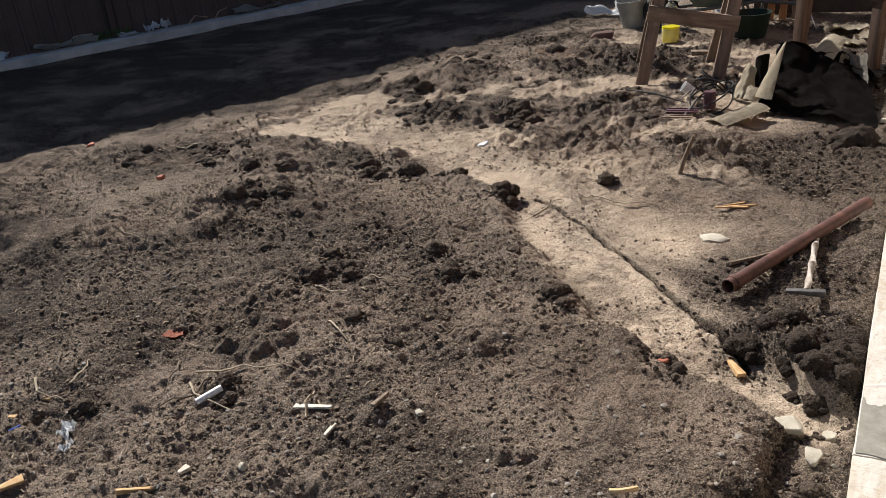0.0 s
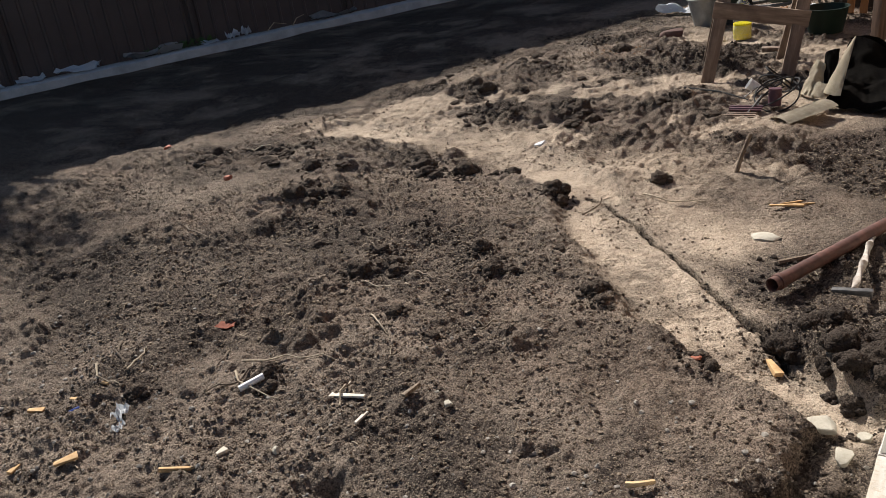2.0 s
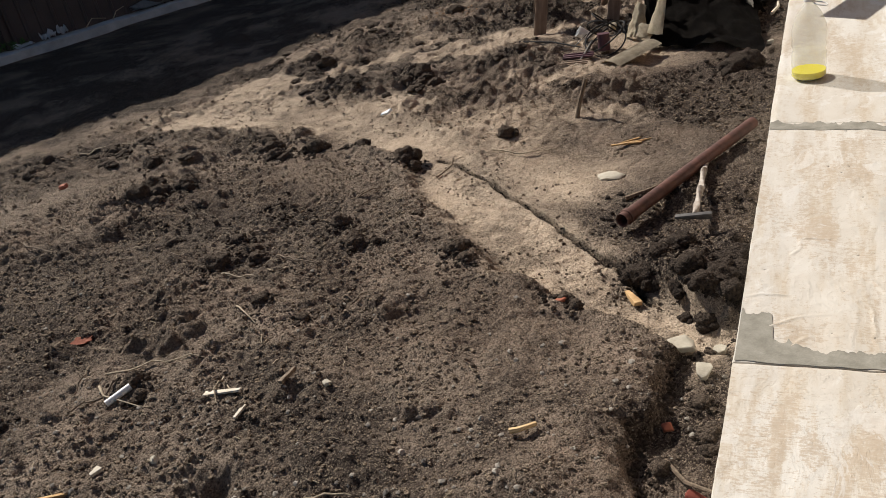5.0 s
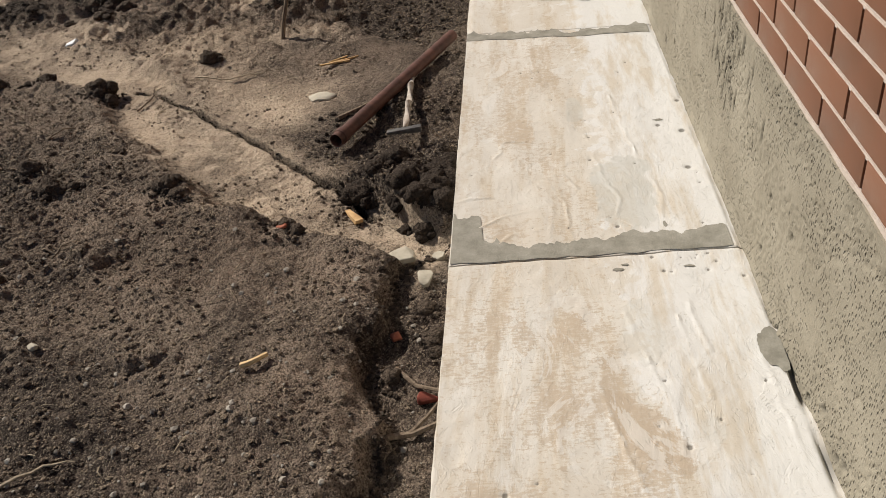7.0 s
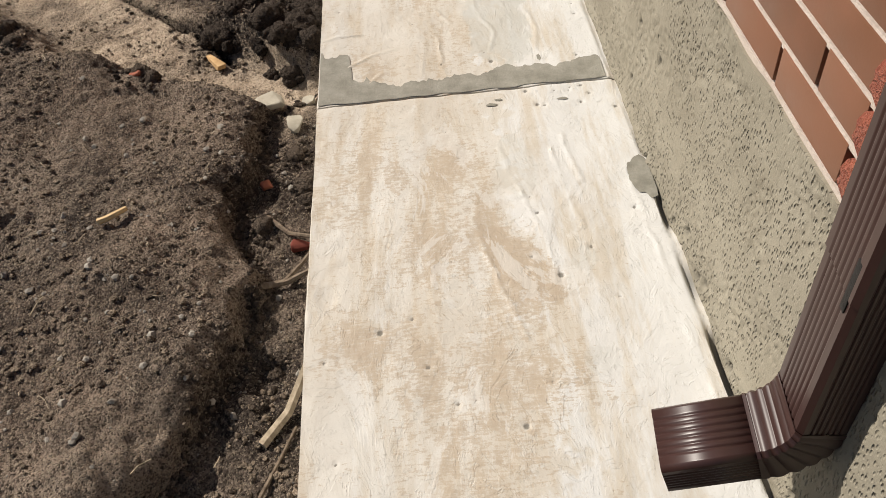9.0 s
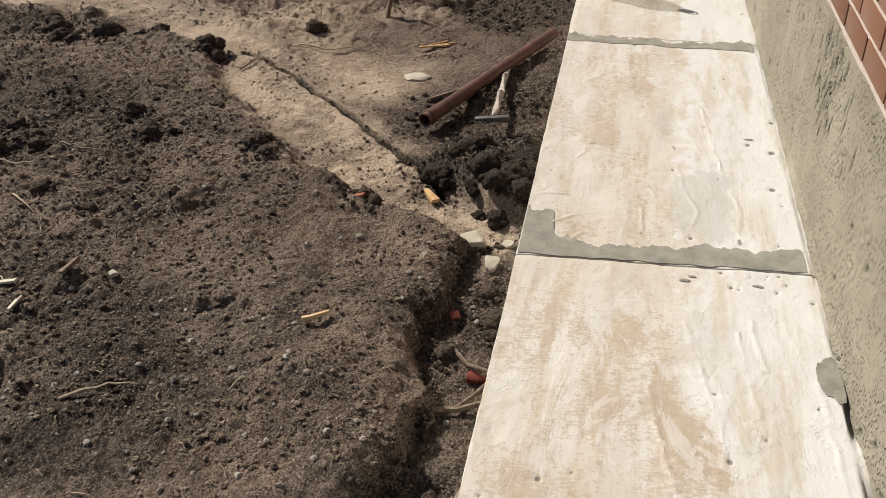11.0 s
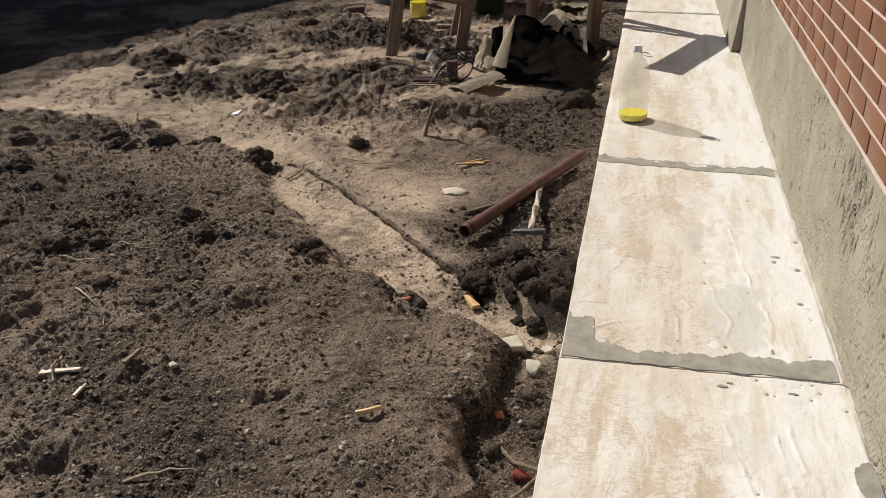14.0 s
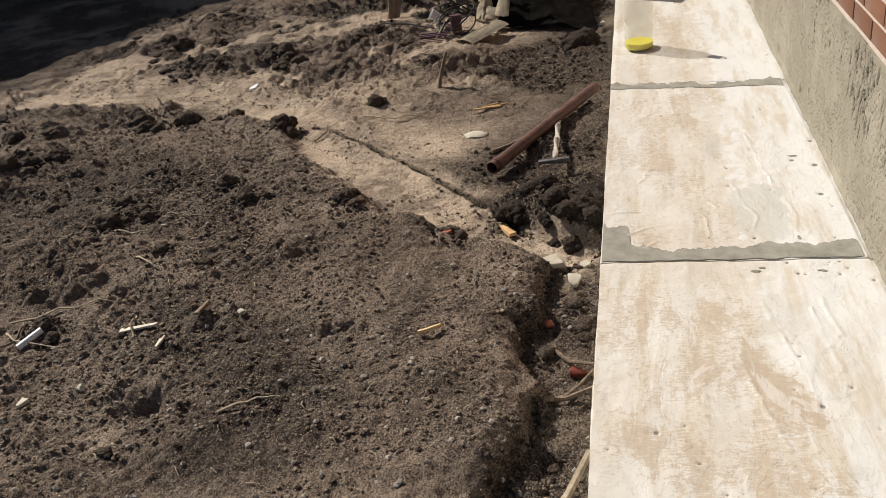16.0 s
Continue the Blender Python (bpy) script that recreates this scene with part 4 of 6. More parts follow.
END = 73
part("upper_pipe", pipe_run([pose(0, 0, z, 180, 0, 90) for z in (2.9, 0.64)], W_P + 0.004, D_P + 0.004), BROWNPIPE, SPOUT)
part("lower_pipe", pipe_run([pose(0, 0, z, 180, 0, 90) for z in (0.70, ZB + BEND)], W_P, D_P), BROWNPIPE, SPOUT)
angles = [END * k / 88 for k in range(89)]
pleats = [1.0 + (0.045 if 6 < k < 82 else 0) * (abs(math.cos(k / 88 * math.pi * 6)) - 0.6) for k in range(89)]
part("elbow", pipe_run([bend_pose(a) for a in angles], W_P + 0.002, D_P + 0.002, pleats, False), BROWNPIPE, SPOUT, "pleated elbow")
out = bend_pose(END)
mouth = pipe_run([out @ pose(0, 0, t) for t in (0, 0.150)], W_P, D_P)
ob = part("outlet", mouth, BROWNPIPE, SPOUT)
thick = ob.modifiers.new("thickness", "SOLIDIFY")
thick.thickness, thick.offset = 0.0015, -1
part("wall_bracket", box((0.09, 0.15, 0.03), pose(0.02, 0, 1.45), 0.003), BROWNPIPE, SPOUT, "flat wall strap")
part("clip_slot", box((0.004, 0.014, 0.09), pose(-D_P / 2 - 0.0002, -0.040, 0.66), 0.001), RUBBER, SPOUT, "dark slot in the pipe joint")

# ---- fence and its footing ----
FD = Vector((0.413, 0.911, 0)).normalized()
FA = Vector((-9.76, 4.94, -0.15))
ANG = math.degrees(math.atan2(FD.y, FD.x))


def profiled_sheet(length, tall, pitch=0.20, deep=0.02):
    bm = bmesh.new()
    prof = []
    n = round(length / pitch)
    for k in range(n):
        for f, d in ((0.0, 0), (0.40, 0), (0.47, deep), (0.60, deep), (0.67, 0)):
            prof.append((k * pitch + f * pitch, d))
    prof.append((n * pitch, 0))
    lo = [bm.verts.new((x, -d, 0)) for x, d in prof]
    hi = [bm.verts.new((x, -d, tall)) for x, d in prof]
    for k in range(len(prof) - 1):
        bm.faces.new((lo[k], lo[k + 1], hi[k + 1], hi[k]))
    return bm


FENCE_TALL = 3.95
fence = base("fence", Matrix.Translation(FA) @ pose(0, 0, 0, 0, 0, ANG), "tall dark brown profiled metal sheet fence on a concrete footing", "fence", "", "structure")
for k in range(8):
    x0 = -2.8 + 2.4 * k
    sheet = part("sheet", profiled_sheet(2.4, FENCE_TALL), FENCE, fence, "", None)
    sheet.matrix_basis = pose(x0, 0.13, 0.09)
    thick = sheet.modifiers.new("thickness", "SOLIDIFY")
    thick.thickness = 0.002
    post = part("post", box((0.06, 0.06, FENCE_TALL + 0.2), Matrix(), 0.006), FENCE, fence)
    post.matrix_basis = pose(x0 + 1.2, 0.075, (FENCE_TALL + 0.2) / 2)


def build_footing():
    bm = bmesh.new()
    n = 150
    rows = []
    for k in range(n + 1):
        x = -3.0 + 20 * k / n
        j = [0.02 * noise.noise((x * 2.2, i * 7.1, 0)) + 0.008 * noise.noise((x * 11, i * 3.3, 0)) for i in range(4)]
        rows.append([bm.verts.new(p) for p in ((x, -0.17 + j[0], -0.2), (x, -0.15 + j[0], 0.10 + j[1] * 0.7), (x, -0.11 + j[0], 0.122 + j[1] * 0.7), (x, 0.10, 0.118 + j[2] * 0.5), (x, 0.10, -0.2))])
    for a, b in zip(rows, rows[1:]):
        for i in range(4):
            bm.faces.new((a[i], b[i], b[i + 1], a[i + 1]))
    bm.faces.new(rows[0])
    bm.faces.new(rows[-1][::-1])
    single("fence_footing", bm, KERB, Matrix.Translation(FA) @ pose(0, 0, 0, 0, 0, ANG), "worn grey concrete strip footing under the fence", "footing", "", "structure")


build_footing()


def on_footing(x, across=-0.02, lift=0.0):
    return Matrix.Translation(FA) @ pose(0, 0, 0, 0, 0, ANG) @ pose(x, across, 0.125 + lift)


def scrap(w, d, seed, curl=0.03, thick=0.004, n=7):
    """A torn, curled flat piece."""
    rng = random.Random(seed)
    bm = bmesh.new()
    grid = [[None] * (n + 1) for _ in range(n + 1)]
    for i in range(n + 1):
        for j in range(n + 1):
            u, v = i / n - 0.5, j / n - 0.5
            e = 0.12 if i in (0, n) or j in (0, n) else 0.03
            p = Vector((u * w + rng.uniform(-e, e) * w * 0.5, v * d + rng.uniform(-e, e) * d * 0.5, 0))
            p.z = abs(curl * (noise.noise((u * 2.2 + seed, v * 2.2, seed)) * 1.6 + (u * u + v * v) * 1.4)) + thick
            grid[i][j] = bm.verts.new(p)
    for i in range(n):
        for j in range(n):
            bm.faces.new((grid[i][j], grid[i + 1][j], grid[i + 1][j + 1], grid[i][j + 1]))
    ext = bmesh.ops.solidify(bm, geom=list(bm.faces), thickness=thick)
    return bm

# ---- things on the apron ----
def build_bottle(x, y, z, turn, fill, group="plastic bottles"):
    b = base("plastic_bottle", pose(x, y, z, 0, 0, turn), "large clear plastic bottle with a little yellow liquid and white cap", "bottle", group)
    prof = [(0.0, 0.004), (0.055, 0.002), (0.078, 0.006), (0.086, 0.018), (0.087, 0.05), (0.084, 0.06), (0.087, 0.07), (0.087, 0.14), (0.081, 0.15), (0.081, 0.165),
            (0.087, 0.175), (0.087, 0.255), (0.083, 0.285), (0.070, 0.325), (0.050, 0.360), (0.030, 0.385), (0.024, 0.393), (0.024, 0.415)]
    part("body", lathe(bmesh.new(), prof), MILKY, b, "milky clear plastic")
    part("liquid", lathe(bmesh.new(), [(0.0, 0.007), (0.054, 0.005), (0.077, 0.009), (0.0845, 0.019), (0.0845, fill), (0.0, fill + 0.0002)]), YELLOW, b, "yellow liquid")
    part("cap", lathe(bmesh.new(), [(0.0, 0.443), (0.024, 0.443), (0.027, 0.438), (0.027, 0.418), (0.029, 0.414), (0.029, 0.408), (0.0, 0.408)]), WHITEPLASTIC, b, "white screw cap")
    loop = [(0.029 + 0.036 * (1 - math.cos(a)) , 0.022 * math.sin(a), 0.405 - 0.012 * (1 - math.cos(a)) / 2) for a in [math.tau * k / 20 for k in range(21)]]
    part("handle", sweep(bmesh.new(), loop, 0.0035, 6), WHITEPLASTIC, b, "white carrying loop")
    return b


build_bottle(0.165, 2.57, 0.005, -35, 0.045)

# ---- tools ----
def lay(x, y, lift=0.0):
    return height(x, y) + lift


def build_pipe():
    a, b = Vector((-0.565, 1.13, -0.115)), Vector((-0.10, 2.27, -0.125))
    p = base("steel_tube", Matrix.Translation(a) @ (b - a).to_track_quat("Z", "Y").to_matrix().to_4x4(), "long rust-brown primed steel tube lying on dark soil", "tube")
    n = (b - a).length
    prof = [(0.027, 0.002), (0.031, 0.0), (0.031, n), (0.027, n - 0.002), (0.027, 0.002)]
    part("tube", lathe(bmesh.new(), prof, 28), RUST, p)
    part("collar", lathe(bmesh.new(), [(0.031, 0.03), (0.036, 0.034), (0.036, 0.060), (0.031, 0.064)], 28), RUST, p, "weld collar")


build_pipe()


def build_hammer():
    a, b = Vector((-0.25, 1.13, -0.085)), Vector((-0.28, 1.78, -0.135))
    h = base("mason_hammer", Matrix.Translation(a) @ (b - a).to_track_quat("Z", "Y").to_matrix().to_4x4(), "mason's hammer with a chipped pale handle lying under the tube", "hammer")
    n = (b - a).length
    part("handle", sweep(bmesh.new(), [(0, 0, 0.0), (0.002, 0, 0.1), (0, 0.002, 0.3), (0.003, 0, n - 0.1), (0, 0, n)], [0.013, 0.016, 0.018, 0.017, 0.013], 12), PAINTED, h, "handle with peeling white paint")
    bm = bmesh.new()
    add_box(bm, (0.15, 0.028, 0.032), pose(0.005, 0, -0.008), 0.004)
    for v in bm.verts:
        if v.co.x > 0.03:
            v.co.y *= 1 - 0.6 * (v.co.x - 0.03) / 0.05
            v.co.z += -0.012 * (v.co.x - 0.03) / 0.05
    part("head", bm, STEEL, h, "dull steel head")


build_hammer()


def stick(name, pts, r, mat, label, category="stick", group="", taper=0.6, seg=6):
    pts = [Vector(p) for p in pts]
    o = pts[0].copy()
    n = len(pts)
    bm = sweep(bmesh.new(), [p - o for p in pts], [r * (1 - (1 - taper) * k / (n - 1)) for k in range(n)], seg)
    return single(name, bm, mat, Matrix.Translation(o), label, category, group)


def ground_line(points, lift=0.004, bow=0.0, n=8):
    """Points on the ground through the given x, y pairs."""
    out = []
    for k in range(n):
        t = k / (n - 1) * (len(points) - 1)
        i = min(int(t), len(points) - 2)
        f = t - i
        x = points[i][0] * (1 - f) + points[i + 1][0] * f
        y = points[i][1] * (1 - f) + points[i + 1][1] * f
        out.append((x, y, height(x, y) + lift + bow * math.sin(math.pi * k / (n - 1))))
    return out


def splinter(name, x, y, turn, size, mat, label, category="wood chip", group="", seed=0, tilt=6, lift=0.0):
    rng = random.Random(seed)
    bm = box(size, Matrix(), min(size) * 0.2, min(size) * 0.25, seed)
    for v in bm.verts:
        v.co.y *= 1 - 0.45 * max(0.0, v.co.x / size[0] * 2 * (1 if seed % 2 else -1))
    return single(name, bm, mat, pose(x, y, height(x, y) + size[2] / 2 + 0.004 + lift, tilt * rng.uniform(-1, 1), tilt * rng.uniform(-1, 1), turn), label, category, group)


stick("stick", [(-0.62, 1.46, lay(-0.62, 1.46, 0.012)), (-0.52, 1.55, lay(-0.52, 1.55, 0.018)), (-0.40, 1.63, lay(-0.4, 1.63, 0.02))], 0.013, TWIG, "thin brown wooden stick beside the steel tube")
stick("stake", [(-1.13, 2.56, lay(-1.13, 2.56, -0.02)), (-1.10, 2.58, lay(-1.13, 2.56, 0.10)), (-1.06, 2.61, lay(-1.13, 2.56, 0.22))], 0.014, TWIG, "short wooden stake leaning in the soil", "stake", "", 0.8)
for k, (dx, turn) in enumerate(((0, 20), (0.05, 35), (0.02, 50))):
    splinter("splinter", -0.74 + dx, 2.12 + 0.04 * k, turn, (0.17, 0.014, 0.008), NEWWOOD, "pale fresh wood splinter on dark soil", "wood chip", "splinters", k)
single("flat_stone", rock(0.05, 31, 0.28, 2, 0.25, 1.4), STONE, pose(-0.75, 1.75, lay(-0.75, 1.75, 0.004)), "flat pale stone on brown soil", "stone")

# ---- pieces along the washed channel ----
splinter("wood_chip", -0.44, 0.67, -58, (0.12, 0.034, 0.014), NEWWOOD, "split fresh yellow wood chip on washed sand", "wood chip", "", 4)


def slab_stone(name, x, y, size, turn, mat, label, seed, lift=0.0, tilt=8):
    """An angular broken fragment."""
    rng = random.Random(seed)
    bm = bmesh.new()
    for k in range(16):
        d = Vector((rng.gauss(0, 1), rng.gauss(0, 1), rng.gauss(0, 1))).normalized()
        d = Vector([math.copysign(abs(a) ** 0.6, a) for a in d])
        bm.verts.new((d.x * size[0] * 0.5, d.y * size[1] * 0.5, d.z * size[2] * 0.5))
    hull = bmesh.ops.convex_hull(bm, input=bm.verts)
    bmesh.ops.delete(bm, geom=[v for v in bm.verts if not v.link_faces], context="VERTS")
    bmesh.ops.bevel(bm, geom=list(bm.edges), offset=min(size) * 0.05, segments=1, affect="EDGES")
    return single(name, bm, mat, pose(x, y, height(x, y) + size[2] * 0.3 + lift, tilt, -tilt, turn), label, "stone", "", "", 25)


DARKRED = simple("dark_red_brick", (0.13, 0.028, 0.018), (0.24, 0.06, 0.04), 25)
slab_stone("stone", -0.205, 0.332, (0.105, 0.085, 0.05), 20, STONE, "pale angular concrete lump in the washed gully", 41, 0.014)
slab_stone("stone", -0.116, 0.203, (0.080, 0.065, 0.03), 75, STONE, "flat pale angular stone in the gully beside the apron", 42)
slab_stone("stone", -0.076, 0.37, (0.055, 0.045, 0.025), 10, STONE, "small pale stone against the apron edge", 43)
slab_stone("brick_fragment", -0.185, -0.09, (0.045, 0.035, 0.03), 30, REDTILE, "broken red brick fragment in the gully", 44)
slab_stone("brick_fragment", -0.065, -0.365, (0.045, 0.075, 0.045), 80, DARKRED, "dark red brick piece half buried at the apron", 45)
slab_stone("brick_fragment", -0.66, 0.44, (0.05, 0.025, 0.015), 15, REDTILE, "thin red brick flake at the channel's edge", 46)
slab_stone("stone", -0.20, -1.33, (0.12, 0.13, 0.05), 25, simple("ochre_stone", (0.28, 0.19, 0.10), (0.42, 0.31, 0.19), 20), "ochre broken stone in the gully", 47)
stick("branch", [(-0.17, -0.25, lay(-0.17, -0.25, 0.01)), (-0.10, -0.33, lay(-0.10, -0.33, 0.02)), (-0.01, -0.40, -0.15)], 0.0085, TWIG, "bare pale branch against the apron's edge", "branch")
stick("branch", [(-0.17, -0.52, lay(-0.17, -0.52, 0.012)), (-0.10, -0.50, lay(-0.1, -0.5, 0.02)), (-0.005, -0.50, -0.165)], 0.011, TWIG, "dead forked branch in the gully", "branch")
stick("branch", [(-0.11, -0.50, lay(-0.11, -0.5, 0.02)), (-0.06, -0.44, lay(-0.06, -0.44, 0.025)), (-0.01, -0.40, -0.17)], 0.008, TWIG, "thin dead branch in the gully", "branch")
stick("branch", [(-0.13, -1.02, lay(-0.13, -1.02, 0.01)), (-0.07, -0.94, lay(-0.07, -0.94, 0.02)), (-0.005, -0.84, -0.12)], 0.014, STRAW, "thick barkless branch stuck under the apron", "branch", "", 0.85)
stick("branch", [(-0.13, -1.16, lay(-0.13, -1.16, 0.006)), (-0.09, -1.08, lay(-0.09, -1.08, 0.008)), (-0.05, -0.98, lay(-0.05, -0.98, 0.01))], 0.006, TWIG, "thin twig in the gully", "branch")
stick("wood_shaving", [(-0.615, -0.330, lay(-0.58, -0.315, 0.020)), (-0.590, -0.327, lay(-0.58, -0.315, 0.026)), (-0.565, -0.312, lay(-0.58, -0.315, 0.028)), (-0.545, -0.285, lay(-0.58, -0.315, 0.020))], 0.0095, simple("fresh_shaving", (0.62, 0.42, 0.20), (0.74, 0.55, 0.31), 30, 0.7), "curled yellow wood shaving on dark soil", "wood chip", "", 0.8, 6)

# ---- litter on the soil ----
single("red_shard", scrap(0.085, 0.055, 51, 0.012, 0.012, 3), REDTILE, pose(-2.70, -0.035, lay(-2.7, -0.035, 0.004), 0, 0, 20), "orange-red roof tile shard on dark soil", "shard")
stick("white_tube", [(-2.174, -0.436, lay(-2.174, -0.436, 0.012)), (-2.126, -0.344, lay(-2.126, -0.344, 0.018))], 0.0135, WHITEPLASTIC, "short white plastic tube on crumbly soil", "tube", "", 1.0, 12)
splinter("white_chip", -1.74, -0.29, 12, (0.15, 0.030, 0.007), PALEWOOD, "bleached white wood chip on dark soil", "wood chip", "", 7)
slab_stone("stone", -1.76, -0.66, (0.036, 0.03, 0.028), 10, STONE, "small pale stone on crumbly soil", 52)
slab_stone("stone", -1.355, -0.18, (0.035, 0.03, 0.022), 40, STONE, "small whitish pebble on dark soil", 53)
single("plastic_scrap", scrap(0.05, 0.07, 54, 0.05, 0.002), WHITE, pose(-2.55, -0.73, lay(-2.55, -0.73, 0.003), 0, 0, 30), "crumpled clear white plastic scrap", "plastic scrap")
single("plastic_scrap", scrap(0.03, 0.045, 55, 0.03, 0.002), WHITE, pose(-2.46, -0.80, lay(-2.46, -0.80, 0.003), 0, 0, 10), "small whitish plastic scrap on soil", "plastic scrap")
stick("blue_stub", [(-2.745, -0.825, lay(-2.745, -0.825, 0.010)), (-2.725, -0.79, lay(-2.725, -0.79, 0.010))], 0.007, BLUE, "small blue plastic stub on soil", "plastic piece", "", 1.0, 8)
for k, (x, y, turn, s) in enumerate(((-2.83, -0.745, 20, 0.05), (-2.80, -0.62, 10, 0.035), (-2.47, -1.02, 60, 0.085), (-2.66, -1.12, 100, 0.05), (-2.96, -0.85, 30, 0.07))):
    splinter("wood_chip", x, y, turn, (s, s * 0.45, 0.010), NEWWOOD, "small fresh wood chip on crumbly soil", "wood chip", "chips on the soil", 60 + k)
splinter("lath", -2.00, -0.86, 30, (0.19, 0.018, 0.012), NEWWOOD, "thin pale wooden lath on the soil", "wood chip", "", 71)
splinter("wood_chip", -1.60, -0.38, 95, (0.075, 0.02, 0.012), PALEWOOD, "short pale wood chip on soil", "wood chip", "", 72)
splinter("wood_chip", -1.50, -0.20, 80, (0.085, 0.022, 0.014), TWIG, "brown bark chip standing in soil", "wood chip", "", 73)
splinter("wood_chip", -1.93, -0.75, 80, (0.04, 0.022, 0.012), PALEWOOD, "small white wood chip on soil", "wood chip", "", 74)
slab_stone("brick_fragment", -5.77, 2.11, (0.09, 0.07, 0.04), 20, REDTILE, "red brick fragment in the shade on soil", 82)
slab_stone("brick_fragment", -4.38, 1.53, (0.075, 0.05, 0.03), 20, REDTILE, "reddish tile flake on dry soil", 83)
slab_stone("stone", -2.52, 2.75, (0.10, 0.06, 0.03), 20, WHITE, "white mineral flake on washed sand", 84)
slab_stone("brick", -2.80, 6.15, (0.26, 0.13, 0.10), 15, simple("dull_red_brick", (0.085, 0.042, 0.03), (0.15, 0.072, 0.05), 20), "loose dull red brick on the soil", 85)

rng = random.Random(5)
TWIGS = [((-2.32, -0.28), (-2.17, -0.17), (-1.96, -0.10)), ((-2.24, -0.30), (-2.20, -0.42), (-2.30, -0.52)), ((-1.80, -0.20), (-1.78, -0.28), (-1.72, -0.36)),
         ((-1.60, 0.40), (-1.52, 0.37), (-1.45, 0.42)), ((-2.05, 0.25), (-1.95, 0.18), (-1.88, 0.14)), ((-2.15, 0.72), (-2.0, 0.66), (-1.85, 0.64)),
         ((-2.95, -0.55), (-2.85, -0.62), (-2.72, -0.60)), ((-3.05, -0.35), (-2.95, -0.45), (-2.86, -0.48)), ((-2.78, -0.52), (-2.80, -0.42), (-2.86, -0.36)),
         ((-2.02, 1.35), (-1.95, 1.45), (-1.88, 1.50)), ((-1.50, 2.05), (-1.30, 2.02), (-1.15, 2.10)), ((-1.72, 1.72), (-1.68, 1.86), (-1.72, 1.98)),
         ((-4.9, 2.2), (-4.7, 2.35), (-4.5, 2.4)), ((-3.9, 0.75), (-3.75, 0.65), (-3.5, 0.62)), ((-1.2, -0.75), (-1.1, -0.66), (-1.02, -0.64)), ((-2.5, -0.20), (-2.4, -0.3), (-2.36, -0.42)),
         ((-2.284, -0.351), (-2.205, -0.409), (-1.985, -0.413)), ((-2.261, 0.107), (-2.18, 0.118), (-2.10, 0.104)), ((-2.307, 0.499), (-2.22, 0.502), (-2.145, 0.522)), ((-1.558, 0.364), (-1.524, 0.385), (-1.496, 0.433))]
for k, t in enumerate(TWIGS):
    stick("twig", ground_line(t, 0.006, 0.012, 9), 0.0055, TWIG if k % 2 else STRAW, "thin dry curved twig on dark soil", "twig", "twigs", 0.4, 5)

# ---- clods ----
def clod(x, y, r, seed, squash=0.6, mat=CLOD):
    """A crumbly lump of several knobs grown together, half sunk in the soil."""
    rng = random.Random(seed * 13 + 5)
    bm = bmesh.new()
    knobs = 1 if r < 0.025 else 3 if r < 0.04 else 5
    for k in range(knobs):
        size = r * (0.80 if k == 0 else rng.uniform(0.32, 0.62))
        a, d = rng.uniform(0, 6.28), 0.0 if k == 0 else r * rng.uniform(0.5, 0.95)
        o = Vector((d * math.cos(a), d * math.sin(a), -0.25 * d * squash))
        off = Vector((rng.uniform(0, 50), rng.uniform(0, 50), rng.uniform(0, 50)))
        ball = bmesh.ops.create_icosphere(bm, subdivisions=4 if size > 0.04 else 3 if size > 0.016 else 2, radius=1.0)["verts"]
        for v in ball:
            q = v.co.normalized()
            w = 0.62 + 0.42 * (1 - noise.voronoi(q * 1.3 + off)[0][0]) + 0.22 * (1 - noise.voronoi(q * 3.2 + off)[0][0]) + 0.16 * noise.noise(q * 1.1 + off)
            w += 0.09 * (0.5 - noise.voronoi(q * 7.5 + off)[0][0])
            v.co = o + Vector((q.x * w, q.y * w, q.z * w * squash)) * size
    return single("soil_clod", bm, mat, pose(x, y, height(x, y) + r * squash * 0.22, 0, 0, seed * 47 % 360), "dark crumbly lump of dug soil", "soil clod", "soil clods", "", 75)


